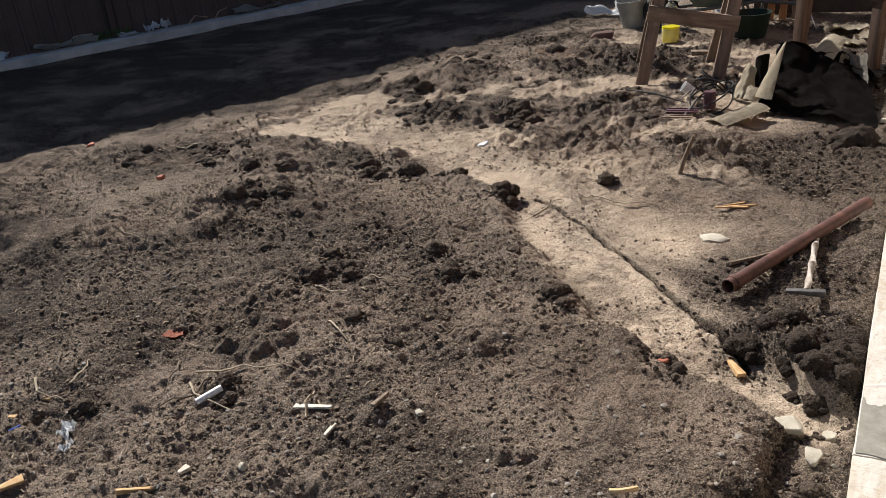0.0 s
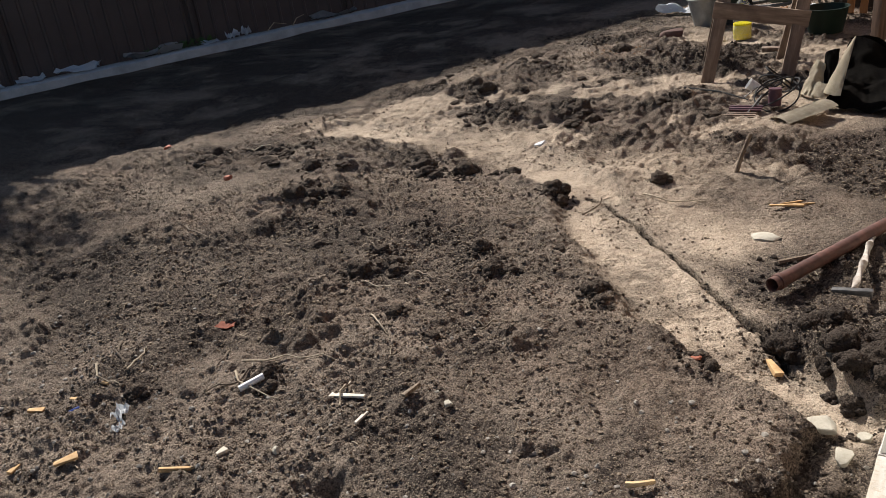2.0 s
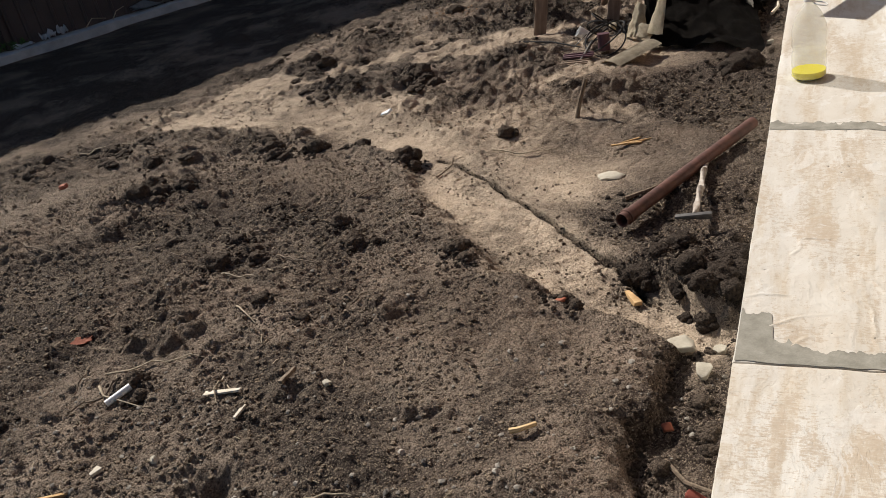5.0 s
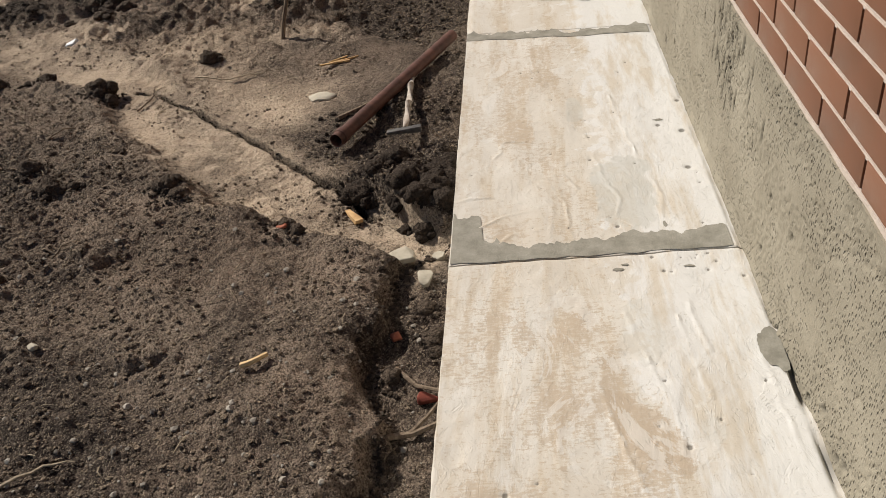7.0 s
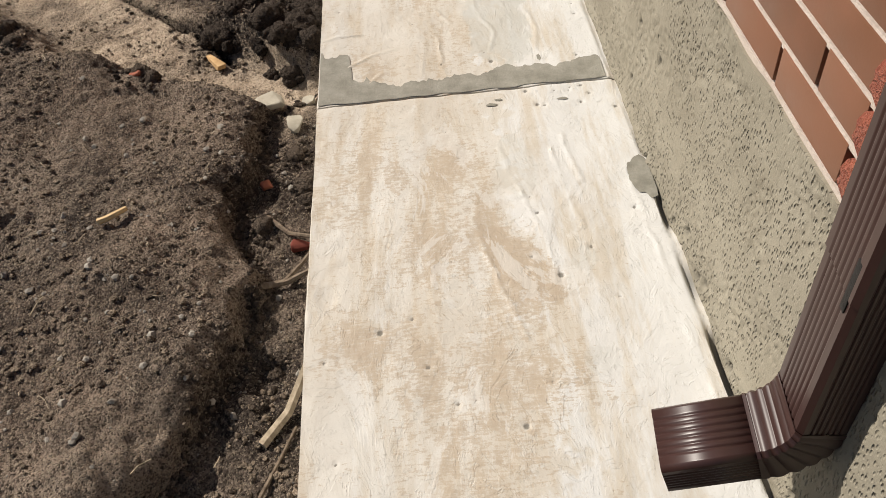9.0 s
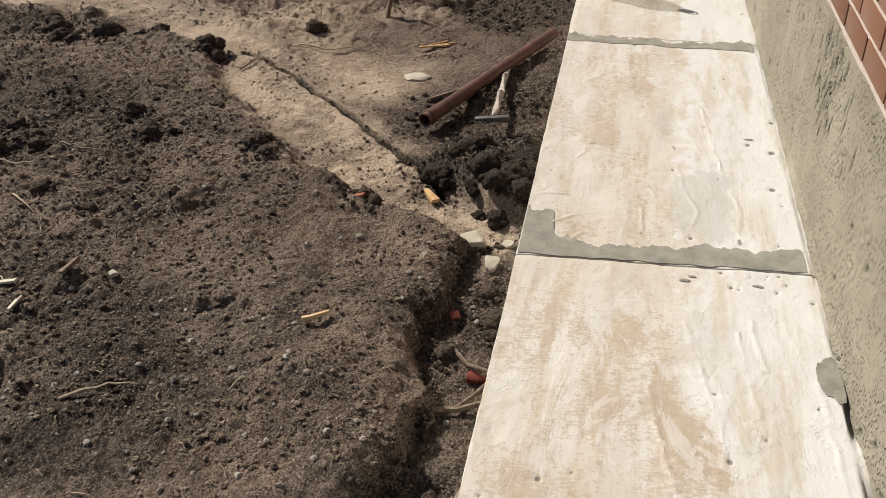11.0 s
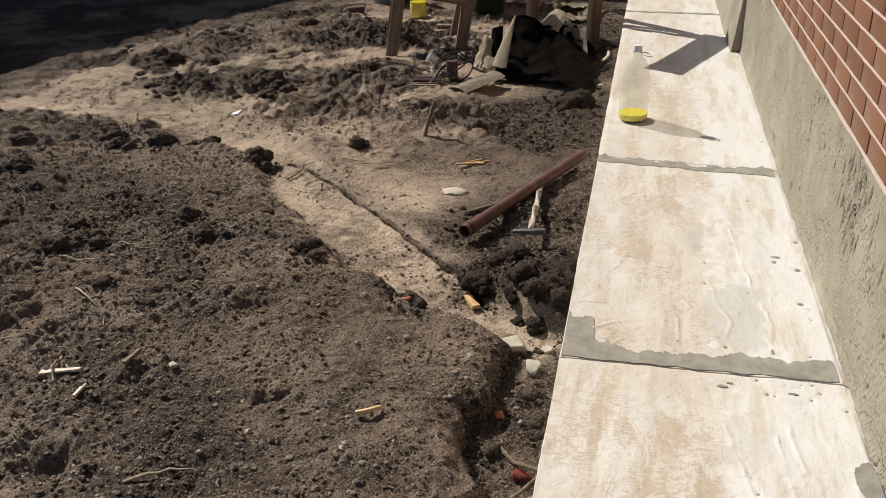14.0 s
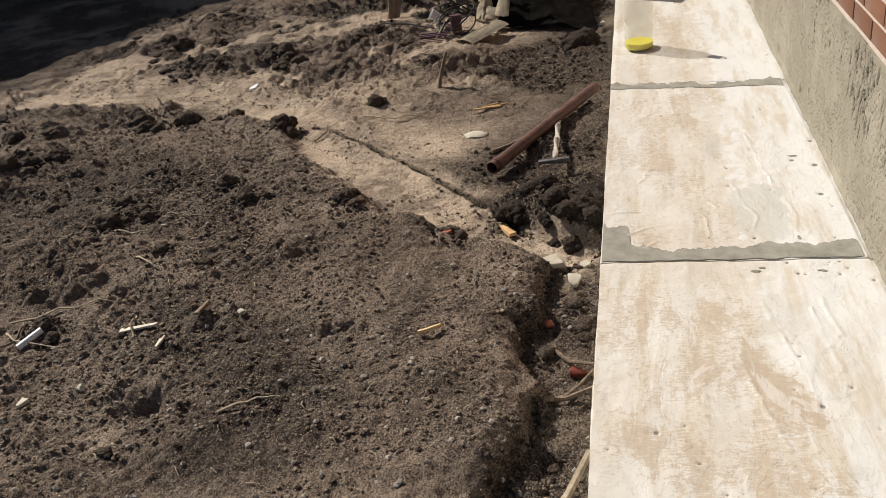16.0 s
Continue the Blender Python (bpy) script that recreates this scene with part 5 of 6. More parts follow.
CLODS = [(-0.16, 0.60, .05), (-0.05, 0.58, .055), (-0.10, 0.72, .06), (-0.27, 0.68, .04), (-0.04, 0.74, .05), (-2.42, 0.62, .075), (-2.33, 0.78, .055), (-2.25, 0.70, .05), (-2.48, 0.88, .05), (-1.97, 1.06, .055), (-1.78, 0.86, .06), (-1.68, 0.88, .035), (-1.83, 0.95, .03),
         (-2.72, 2.10, .08), (-2.78, 2.18, .06), (-3.12, 2.20, .08), (-3.2, 2.28, .06), (-2.37, 2.10, .04), (-1.99, 1.90, .07), (-1.91, 1.83, .05), (-1.48, 2.25, .06),
         (-0.66, 0.47, .055), (-0.60, 0.43, .035), (-0.42, 0.80, .075), (-0.36, 0.86, .05), (-0.22, 0.72, .06), (-0.10, 0.66, .07), (-0.28, 0.98, .06), (-0.05, 0.86, .07),
         (-0.14, 0.52, .05), (-0.22, 0.56, .03), (-3.55, 1.35, .09), (-3.45, 1.42, .07), (-3.35, 1.28, .06), (-3.3, 1.5, .05), (-3.6, 1.55, .06), (-2.15, -0.30, .05), (-2.08, -0.36, .035),
         (-1.22, 0.78, .05), (-1.15, 0.70, .035), (-1.95, 0.30, .04), (-1.7, 0.22, .035), (-2.9, 0.85, .04), (-2.6, -0.6, .04), (-2.9, 2.0, .05), (-3.0, 2.05, .06),
         (-3.95, 4.2, .09), (-3.9, 4.9, .08), (-3.7, 4.0, .07), (-3.1, 5.6, .09), (-2.75, 5.5, .08), (-2.55, 3.5, .08), (-2.65, 3.4, .06), (-2.4, 3.35, .06), (-0.22, 3.48, .13), (-0.36, 3.52, .05),
         (-0.18, -0.28, .035), (-0.12, -0.80, .025), (-0.10, 0.05, .04), (-0.05, -0.12, .05), (-4.5, 2.15, .06), (-4.3, 2.3, .05), (-5.0, 2.0, .06), (-4.85, 1.7, .05), (-3.9, 1.9, .06)]
for k, (x, y, r) in enumerate(CLODS):
    clod(x, y, r * 1.1, k + 1, 0.85, MOIST if x > -0.5 and y > 0.45 else CLOD)
rng = random.Random(31)
for k in range(26):
    cx, cy = rng.uniform(-4.6, -1.0), rng.uniform(1.9, 5.6)
    for j in range(rng.randint(2, 6)):
        x, y = cx + rng.gauss(0, 0.16), cy + rng.gauss(0, 0.09)
        if x < -0.4 and land(np.array([x]), np.array([y]))[1][0] < 0.55:
            clod(x, y, rng.choice((0.025, 0.03, 0.04, 0.05, 0.06)), 300 + 8 * k + j, 0.5)
rng = random.Random(11)
for k in range(70):
    x, y = rng.uniform(-4.3, -0.35), rng.uniform(-1.0, 4.6)
    if land(np.array([x]), np.array([y]))[1][0] > 0.3:
        continue
    clod(x, y, rng.choice((0.014, 0.018, 0.022, 0.03)), 100 + k, 0.6)


def scatter(name, mat, label, category, count, size, area, seed, keep, squash=0.7, shapes=6, sub=1, rough=0.65):
    """Many small stones or crumbs as one mesh."""
    rng = np.random.RandomState(seed)
    protos = []
    for k in range(shapes):
        bm = rock(1.0, seed * 10 + k, squash, sub, rough)
        bm.verts.ensure_lookup_table()
        protos.append((np.array([v.co[:] for v in bm.verts]), np.array([[v.index for v in f.verts] for f in bm.faces])))
        bm.free()
    x0, x1, y0, y1 = area
    px, py = rng.uniform(x0, x1, count), rng.uniform(y0, y1, count)
    z, sand, dry_lit = land(px, py)
    ok = keep(px, py, sand, dry_lit, rng)
    px, py, z = px[ok], py[ok], z[ok]
    vs, fs, n = [], [], 0
    for i in range(len(px)):
        v, f = protos[i % shapes]
        r = size[0] + (size[1] - size[0]) * rng.rand() ** 3
        a = rng.rand() * 6.283
        c, s = math.cos(a), math.sin(a)
        w = v * r
        vs.append(np.stack([w[:, 0] * c - w[:, 1] * s + px[i], w[:, 0] * s + w[:, 1] * c + py[i], w[:, 2] + z[i] + r * squash * 0.35], 1))
        fs.append(f + n)
        n += len(v)
    me = bpy.data.meshes.new(name)
    me.from_pydata(np.concatenate(vs).tolist(), [], np.concatenate(fs).tolist())
    me.materials.append(mat)
    me.shade_smooth() if sub > 1 else None
    return tagged(new(name, me), label, category, "", "stuff")


scatter("soil_crumbs", CRUMB, "small dark crumbs of dug soil", "soil crumbs", 46000, (0.0025, 0.010), (-4.2, -0.02, -1.7, 3.2), 3,
        lambda x, y, s, d, r: (r.rand(len(x)) > s * 1.15) & (vnoise(x, y, 0.35, 77) + 0.25 * r.rand(len(x)) > np.where(x > -1.4, 0.16, -0.02)))
scatter("dark_crumbs", CRUMB, "darker crumbs and small lumps of soil", "soil crumbs", 9000, (0.003, 0.012), (-4.8, -0.02, -1.5, 7.0), 4,
        lambda x, y, s, d, r: (r.rand(len(x)) > s * 1.3) & (vnoise(x, y, 0.16, 78) + 0.8 * vnoise(x, y, 0.6, 79) > 0.20))
def near_clods(x, y, reach):
    """True close to one of the lumps, thinning outwards."""
    best = np.full(len(x), 9.0)
    for cx, cy, r in CLODS:
        best = np.minimum(best, np.hypot(x - cx, y - cy) / (r * reach))
    return best


scatter("clod_crumbs", CLOD, "crumbs broken off the lumps of soil", "soil crumbs", 60000, (0.003, 0.013), (-4.0, -0.02, -0.9, 2.6), 21,
        lambda x, y, s, d, r: (near_clods(x, y, 2.6) < 0.35 + 0.65 * r.rand(len(x)) ** 1.5) & (s < 0.6), 0.75, 8)
scatter("gravel", GRAVEL, "small pale gravel and mortar bits on soil", "gravel", 2800, (0.0025, 0.012), (-3.6, -0.02, -1.7, 0.6), 5,
        lambda x, y, s, d, r: (r.rand(len(x)) < np.where(x > -0.4, 0.45, np.where(y < -0.25, 0.75, 0.16))) & (s < 0.4))
scatter("gully_gravel", CRUMB, "earth crumbs and gravel in the washed gully", "gravel", 1100, (0.002, 0.009), (-0.42, -0.01, -1.6, 0.75), 6,
        lambda x, y, s, d, r: (x > np.interp(y, GULLY_Y, GULLY_X) - 0.02))


scatter("heap_crumbs", MOIST, "dark clumps of dug soil lying in heaps", "soil crumbs", 20000, (0.004, 0.017), (-4.6, -0.05, 0.5, 6.5), 8,
        lambda x, y, s, d, r: (d < 0.16 + 0.10 * r.rand(len(x))) & (s < 0.35) & (r.rand(len(x)) < 0.75), 0.8, 8)
scatter("channel_crumbs", CRUMB, "soil crumbs strewn over the washed sand", "soil crumbs", 5500, (0.002, 0.009), (-4.3, -0.1, 0.2, 3.2), 9,
        lambda x, y, s, d, r: (s > 0.35) & (vnoise(x, y, 0.2, 98) + 0.3 * r.rand(len(x)) > 0.10))
# crumbs added to draw the crack's shade as a dark line
scatter("crack_crumbs", CRACKSHADE, "near-black crumbs that colour the shade of the crack in the sand", "soil crumbs", 40000, (0.002, 0.007), (-1.95, -0.3, 0.6, 2.05), 10,
        lambda x, y, s, d, r: along(CRACK, x + 0.02 * vnoise(x, y, 0.08, 15), y + 0.02 * vnoise(x, y, 0.08, 16))[0] < 0.008 + 0.008 * r.rand(len(x)) ** 4)


scatter("far_crumbs", CRUMB, "soil crumbs and small lumps near the shade", "soil crumbs", 14000, (0.004, 0.016), (-8.0, -4.4, -0.6, 6.5), 12,
        lambda x, y, s, d, r: (vnoise(x, y, 0.3, 101) + 0.25 * r.rand(len(x)) > 0.02) & (0.911 * x - 0.413 * y > -5.9))
scatter("yard_crumbs", CRUMB, "soil crumbs and small lumps between the trestles", "soil crumbs", 8000, (0.004, 0.018), (-4.6, -0.05, 4.3, 8.0), 13,
        lambda x, y, s, d, r: (vnoise(x, y, 0.3, 102) + 0.25 * r.rand(len(x)) > 0.02) & (s < 0.5))


# dark crumbs added along the gully's lip in place of its overhang's shade
scatter("edge_crumbs", CLOD, "dark crumbs that stand in for shade under the soil's broken edge", "soil crumbs", 9000, (0.004, 0.014), (-0.55, -0.02, -1.6, 0.5), 14,
        lambda x, y, s, d, r: np.abs(x - np.interp(y, GULLY_Y, GULLY_X) - 0.01) < 0.035 * r.rand(len(x)) + 0.004)


def build_straw():
    """Short dry stalks strewn over the soil, as one mesh."""
    rng = random.Random(9)
    bm = bmesh.new()
    for k in range(1150):
        x, y = rng.uniform(-4.8, -0.2), rng.uniform(-1.4, 3.4)
        if rng.random() > 0.45 and x > -1.6:
            continue
        a, n = rng.uniform(0, 6.28), rng.uniform(0.015, 0.06)
        z0, z1 = height(x, y), height(x + n * math.cos(a), y + n * math.sin(a))
        mid = (x + 0.5 * n * math.cos(a) + rng.uniform(-.006, .006), y + 0.5 * n * math.sin(a) + rng.uniform(-.006, .006), (z0 + z1) / 2 + 0.010)
        sweep(bm, [(x, y, z0 + 0.005), mid, (x + n * math.cos(a), y + n * math.sin(a), z1 + 0.006)], rng.uniform(0.0009, 0.0022), 3)
    ob = new("straw", mesh_from(bm, "straw", STRAW))
    tagged(ob, "short dry stalks and roots strewn over soil", "straw", "", "stuff")


build_straw()

# ---- trestles ----
def build_trestle(x, y, span, turn, lean, tall, rail, deep, label, back=(0.0, 0.62), wood=GREYWOOD):
    """Plank trestle: leaning board legs in pairs, a cross rail and a top beam."""
    t = base("trestle", pose(x, y, height(x, y) - 0.01, 0, 0, turn), label, "trestle", "trestles")
    for s in (0, 1):
        for far in (0, 1):
            a = Vector((s * span + far * back[0], far * back[1], 0))
            b = Vector((s * span + lean + back[0] * (0.42 + 0.16 * far), far * 0.09 + deep * 0.42, tall))
            m, bm = beam(a, b, 0.10, 0.045)
            part("leg", bm, wood, t).matrix_basis = m
    at = lambda z: lean * z / tall
    m, bm = beam((-0.07 + at(rail[0]), deep * 0.26 - 0.02, rail[0]), (span + 0.07 + at(rail[1]), deep * 0.21 - 0.02, rail[1]), 0.035, 0.125, (0, 0, 1))
    part("cross_rail", bm, wood, t, "weathered cross rail").matrix_basis = m
    m, bm = beam((-0.15 + lean, deep * 0.42 + 0.045, tall + 0.02), (span + 0.15 + lean, deep * 0.42 + 0.045, tall + 0.02), 0.10, 0.05, (0, 0, 1))
    part("top_beam", bm, wood, t).matrix_basis = m
    return t


build_trestle(-1.93, 4.52, 0.60, 17, 0.19, 0.90, (0.58, 0.45), 0.62, "weathered wooden plank trestle standing on dug soil")
build_trestle(-0.90, 5.86, 0.86, -43, 0.0, 1.08, (0.64, 0.62), 0.10, "dark brown wooden plank trestle beside the apron", (-0.03, 0.05), BROWNWOOD)


# ---- sawdust ----
scatter("sawdust", simple("sawdust", (0.33, 0.17, 0.08), (0.52, 0.31, 0.16), 60, 0.9), "scattered orange sawdust on the soil", "sawdust", 1500, (0.003, 0.010), (-3.6, -2.5, 5.1, 5.95), 15,
        lambda x, y, s, d, r: np.hypot((x + 3.1) / 0.42, (y - 5.52) / 0.30) < r.rand(len(x)) ** 0.7)

# a wide board lies on the trestle beside the apron
m, bm = beam((-0.60, 4.28, 0.0), (-0.13, 5.42, 0.0), 0.022, 0.25, (0, 0, 1))
single("board", bm, GREYWOOD, Matrix.Translation((0, 0, height(-0.90, 5.86) + 1.133)) @ m, "wide grey board lying on the wooden trestle", "board")


# ---- heap of roofing felt, sheets and cable ----
G = -0.16
def bent_sheet(corners, thick, curl, crumple, seed, n=14):
    """A stiff sheet through four corners, curled across and creased along straight folds."""
    a, b, c, d = [Vector(p) for p in corners]
    up = (b - a).cross(d - a).normalized()
    bm = bmesh.new()
    grid = []
    for i in range(n + 1):
        row = []
        for j in range(n + 1):
            u, v = i / n, j / n
            p = (a * (1 - u) + b * u) * (1 - v) + (d * (1 - u) + c * u) * v
            fold = abs(noise.noise((u * 2.3 + v * 1.1 + seed, v * 0.9 - u * 0.4, seed))) + 0.45 * abs(noise.noise((u * 5 - v * 2 + seed, v * 4, seed * 2))) - 0.25
            row.append(bm.verts.new(p + up * (curl * 4 * u * (1 - u) + crumple * fold) + (b - a) * 0.04 * noise.noise((v * 5, u * 5, seed))))
        grid.append(row)
    for i in range(n):
        for j in range(n):
            bm.faces.new((grid[i][j], grid[i + 1][j], grid[i + 1][j + 1], grid[i][j + 1]))
    bmesh.ops.solidify(bm, geom=list(bm.faces), thickness=thick)
    return bm


felt = base("roofing_felt", pose(0, 0, 0), "heap of black crumpled roofing felt on the soil", "roofing felt", "heap of sheets")
for k, (corners, crumple) in enumerate((
        ([(-0.96, 3.98, G - 0.02), (-0.12, 3.74, G - 0.03), (-0.24, 4.62, G + 0.08), (-0.86, 4.50, G + 0.38)], 0.13),
        ([(-0.88, 4.49, G + 0.38), (-0.22, 4.60, G + 0.08), (-0.14, 5.25, G - 0.02), (-0.88, 5.25, G - 0.02)], 0.07),
        ([(-0.74, 4.55, G + 0.30), (-0.36, 4.72, G + 0.26), (-0.16, 4.66, G + 0.02), (-0.40, 4.40, G + 0.08)], 0.10),
        ([(-0.975, 4.14, G + 0.03), (-0.90, 4.13, G + 0.02), (-0.90, 4.26, G + 0.34), (-1.00, 4.28, G + 0.30)], 0.04))):
    part("felt_sheet", bent_sheet(corners, 0.007, 0.03, crumple, 3 + 2 * k, 24), TARP, felt, "", 35)


def build_cone():
    """A curled pale sheet standing on end."""
    bm = bmesh.new()
    rows = []
    for i in range(13):
        t = i / 12
        row = []
        for k in range(15):
            a = radians(150 + 130 * k / 14)
            r = 0.004 + 0.135 * (1 - t) ** 0.85
            row.append(bm.verts.new((r * math.cos(a) + 0.02 * (1 - t), r * math.sin(a) * 0.9, 0.40 * t + 0.012 * noise.noise((k * 0.4, t * 6, 1)))))
        rows.append(row)
    for p, q in zip(rows, rows[1:]):
        for k in range(14):
            bm.faces.new((p[k], p[k + 1], q[k + 1], q[k]))
    bmesh.ops.solidify(bm, geom=list(bm.faces), thickness=0.004)
    return bm


PALESHEET = simple("pale_dusty_sheet", (0.48, 0.41, 0.29), (0.70, 0.61, 0.45), 18, 0.75, 0, 0.5, 0.005)
DUSTGREY = simple("dusty_grey_sheet", (0.20, 0.18, 0.15), (0.38, 0.345, 0.285), 16, 0.85, 0, 0.6, 0.006)
single("curled_sheet", build_cone(), PALESHEET, pose(-0.835, 4.03, G + 0.07, -12, 6, -14), "pale beige curled sheet standing in the heap", "sheet", "heap of sheets", "", 60)
single("beige_sheet", bent_sheet([(-1.14, 4.18, G + 0.02), (-1.00, 4.10, G + 0.02), (-0.96, 4.24, G + 0.22), (-1.06, 4.30, G + 0.26)], 0.006, 0.05, 0.05, 12), PALESHEET, Matrix(), "bent beige roofing sheet beside the cable coil", "sheet", "heap of sheets", "", 35)
single("beige_sheet", bent_sheet([(-1.03, 3.98, G + 0.06), (-0.92, 3.92, G + 0.05), (-0.90, 4.06, G + 0.10), (-1.02, 4.12, G + 0.13)], 0.006, 0.03, 0.03, 13, 8), BEIGE, Matrix(), "small curled beige sheet at the heap's foot", "sheet", "heap of sheets", "", 35)
single("beige_sheet", bent_sheet([(-0.68, 4.70, G + 0.25), (-0.50, 4.60, G + 0.22), (-0.44, 4.76, G + 0.33), (-0.56, 4.86, G + 0.36)], 0.006, 0.02, 0.02, 14, 8), PALESHEET, Matrix(), "flat pale sheet on black felt", "sheet", "heap of sheets", "", 35)
single("grey_sheet", bent_sheet([(-0.48, 4.55, G + 0.14), (-0.24, 4.46, G + 0.05), (-0.28, 4.66, G + 0.25), (-0.44, 4.70, G + 0.30)], 0.006, -0.05, 0.07, 16), DUSTGREY, Matrix(), "grey torn sheet on the heap", "sheet", "heap of sheets", "", 35)


def build_shell():
    """A half-round piece of board lying on the soil."""
    bm = bmesh.new()
    rows = []
    for i in range(9):
        row = []
        for k in range(11):
            a = radians(20 + 120 * k / 10)
            row.append(bm.verts.new((0.42 * (i / 8 - 0.5) + 0.008 * noise.noise((k, i, 0)), 0.12 * math.cos(a), 0.07 * math.sin(a) - 0.01)))
        rows.append(row)
    for p, q in zip(rows, rows[1:]):
        for k in range(10):
            bm.faces.new((p[k], q[k], q[k + 1], p[k + 1]))
    bmesh.ops.solidify(bm, geom=list(bm.faces), thickness=0.012)
    return bm


single("gutter_piece", build_shell(), BEIGE, pose(-1.00, 3.68, lay(-1.0, 3.68, 0.012), 0, -5, 55), "dusty beige half-round board lying on the soil", "board", "heap of sheets", "", 50)


def build_coil():
    c = base("cable_coil", pose(-1.24, 3.92, lay(-1.24, 3.92, 0.0)), "coil of dark electric cable thrown on the soil", "cable")
    for k in range(5):
        r, h = 0.15 - 0.014 * k, 0.05 + 0.03 * k
        pts = []
        for i in range(41):
            a = i / 40 * math.tau
            pts.append((r * math.cos(a) + 0.02 * math.sin(k * 2.0), r * math.sin(a) * 0.9 + 0.015 * math.cos(k * 3.0), h + 0.085 * math.sin(a + k * 1.1) + 0.03))
        part("loop", sweep(bmesh.new(), pts, 0.006, 6), RUBBER, c)
    part("loose_end", sweep(bmesh.new(), [(-0.08, -0.06, 0.10), (-0.10, -0.20, 0.06), (-0.13, -0.33, 0.015), (-0.18, -0.42, 0.01)], 0.008, 6), STEEL, c, "grey loose cable end")
    part("plug", box((0.05, 0.04, 0.05), pose(0.06, 0.03, 0.17, 20, 10, 30), 0.010), BEIGE, c, "pale plug")
    part("reel", sweep(bmesh.new(), [(0.0, -0.04, 0.02), (0.0, -0.03, 0.14)], 0.045, 14), MAROON, c, "maroon drum")


build_coil()
mug = base("white_cup", pose(-1.42, 4.18, lay(-1.42, 4.18, 0.035), 0, 55, 200), "white plastic cup lying beside the trestle leg", "cup")
part("cup_body", lathe(bmesh.new(), [(0.0, 0.0), (0.032, 0.0), (0.036, 0.01), (0.042, 0.10), (0.039, 0.10), (0.033, 0.012), (0.0, 0.008)], 20), WHITEPLASTIC, mug)
stick("wire", [(-1.50, 4.05, lay(-1.5, 4.05, 0.02)), (-1.42, 4.12, lay(-1.42, 4.12, 0.05)), (-1.36, 4.20, lay(-1.36, 4.2, 0.04))], 0.004, STEEL, "short bent steel wire beside the cup", "wire")
for k, y in enumerate((3.58, 3.70)):
    bm = box((0.22, 0.085, 0.012), Matrix(), 0.003)
    for s in (-0.022, 0.022):
        add_box(bm, (0.218, 0.010, 0.010), pose(0, s, 0.008), 0.002)
    single("maroon_slat", bm, MAROON if k else GREYWOOD, pose(-1.40 + 0.01 * k, y, lay(-1.40, y, 0.012), 3, 0, 6), "ribbed maroon plastic slat on the soil", "slat", "slats")

# ---- far clutter ----
def build_bucket():
    b = base("bucket", pose(-2.70, 6.92, lay(-2.70, 6.92, 0.0), 4, -5, 0), "cement-smeared grey metal bucket on the soil", "bucket")
    part("pail", lathe(bmesh.new(), [(0.0, 0.012), (0.115, 0.010), (0.118, 0.0), (0.120, 0.0), (0.165, 0.30), (0.172, 0.302), (0.172, 0.310), (0.160, 0.310), (0.113, 0.02), (0.0, 0.02)], 32), ZINC, b)
    arc = [(0.172 * math.cos(a), 0.172 * math.sin(a) * 0.5 - 0.05, 0.30 + 0.10 * math.sin(a) * 0.4) for a in [math.pi * k / 16 for k in range(17)]]
    part("bail", sweep(bmesh.new(), arc, 0.005, 6), STEEL, b, "wire handle")


build_bucket()
build_bottle(-2.12, 6.20, height(-2.12, 6.20), 40, 0.16)


def build_barrow():
    w = base("wheelbarrow", pose(-1.78, 6.95, lay(-1.78, 6.95, -0.01), 0, 0, 8), "old green-grey wheelbarrow with a tubular frame", "wheelbarrow")
    bm = bmesh.new()
    ring = lambda a, b, z: [bm.verts.new((x, y, z)) for x, y in ((-a, -b), (a, -b), (a, b), (-a, b))]
    rings = [ring(0.24, 0.17, 0.26), ring(0.46, 0.31, 0.55), ring(0.475, 0.325, 0.55), ring(0.25, 0.18, 0.245)]
    for p, q in zip(rings, rings[1:]):
        for k in range(4):
            bm.faces.new((p[k], p[(k + 1) % 4], q[(k + 1) % 4], q[k]))
    bm.faces.new(rings[0])
    bm.faces.new(rings[3][::-1])
    bmesh.ops.bevel(bm, geom=list(bm.edges), offset=0.01, segments=2, affect="EDGES")
    part("tray", bm, simple("grey_green_paint", (0.075, 0.095, 0.08), (0.14, 0.16, 0.135), 8, 0.6), w, "dented grey-green tray")
    for s in (-1, 1):
        part("shaft", sweep(bmesh.new(), [(-0.62, s * 0.06, 0.20), (-0.2, s * 0.18, 0.22), (0.35, s * 0.25, 0.30), (0.78, s * 0.28, 0.26)], 0.017, 10), STEEL, w, "steel tube shaft")
        part("leg", sweep(bmesh.new(), [(0.20, s * 0.24, 0.27), (0.30, s * 0.25, 0.01), (0.36, s * 0.25, 0.01), (0.40, s * 0.25, 0.29)], 0.013, 8), STEEL, w)
    part("cross_tube", sweep(bmesh.new(), [(0.78, -0.28, 0.26), (0.82, -0.20, 0.25), (0.83, 0.20, 0.25), (0.78, 0.28, 0.26)], 0.017, 10), STEEL, w)
    wheel = part("wheel", lathe(bmesh.new(), [(0.10, -0.03), (0.165, -0.04), (0.19, 0.0), (0.165, 0.04), (0.10, 0.03), (0.10, -0.03)], 28), RUBBER, w, "black rubber wheel")
    wheel.matrix_basis = pose(-0.62, 0, 0.19, 90, 0, 0)
    rim = part("rim", lathe(bmesh.new(), [(0.0, -0.02), (0.10, -0.028), (0.10, 0.028), (0.0, 0.02)], 20), GREENPAINT, wheel, "green rim")


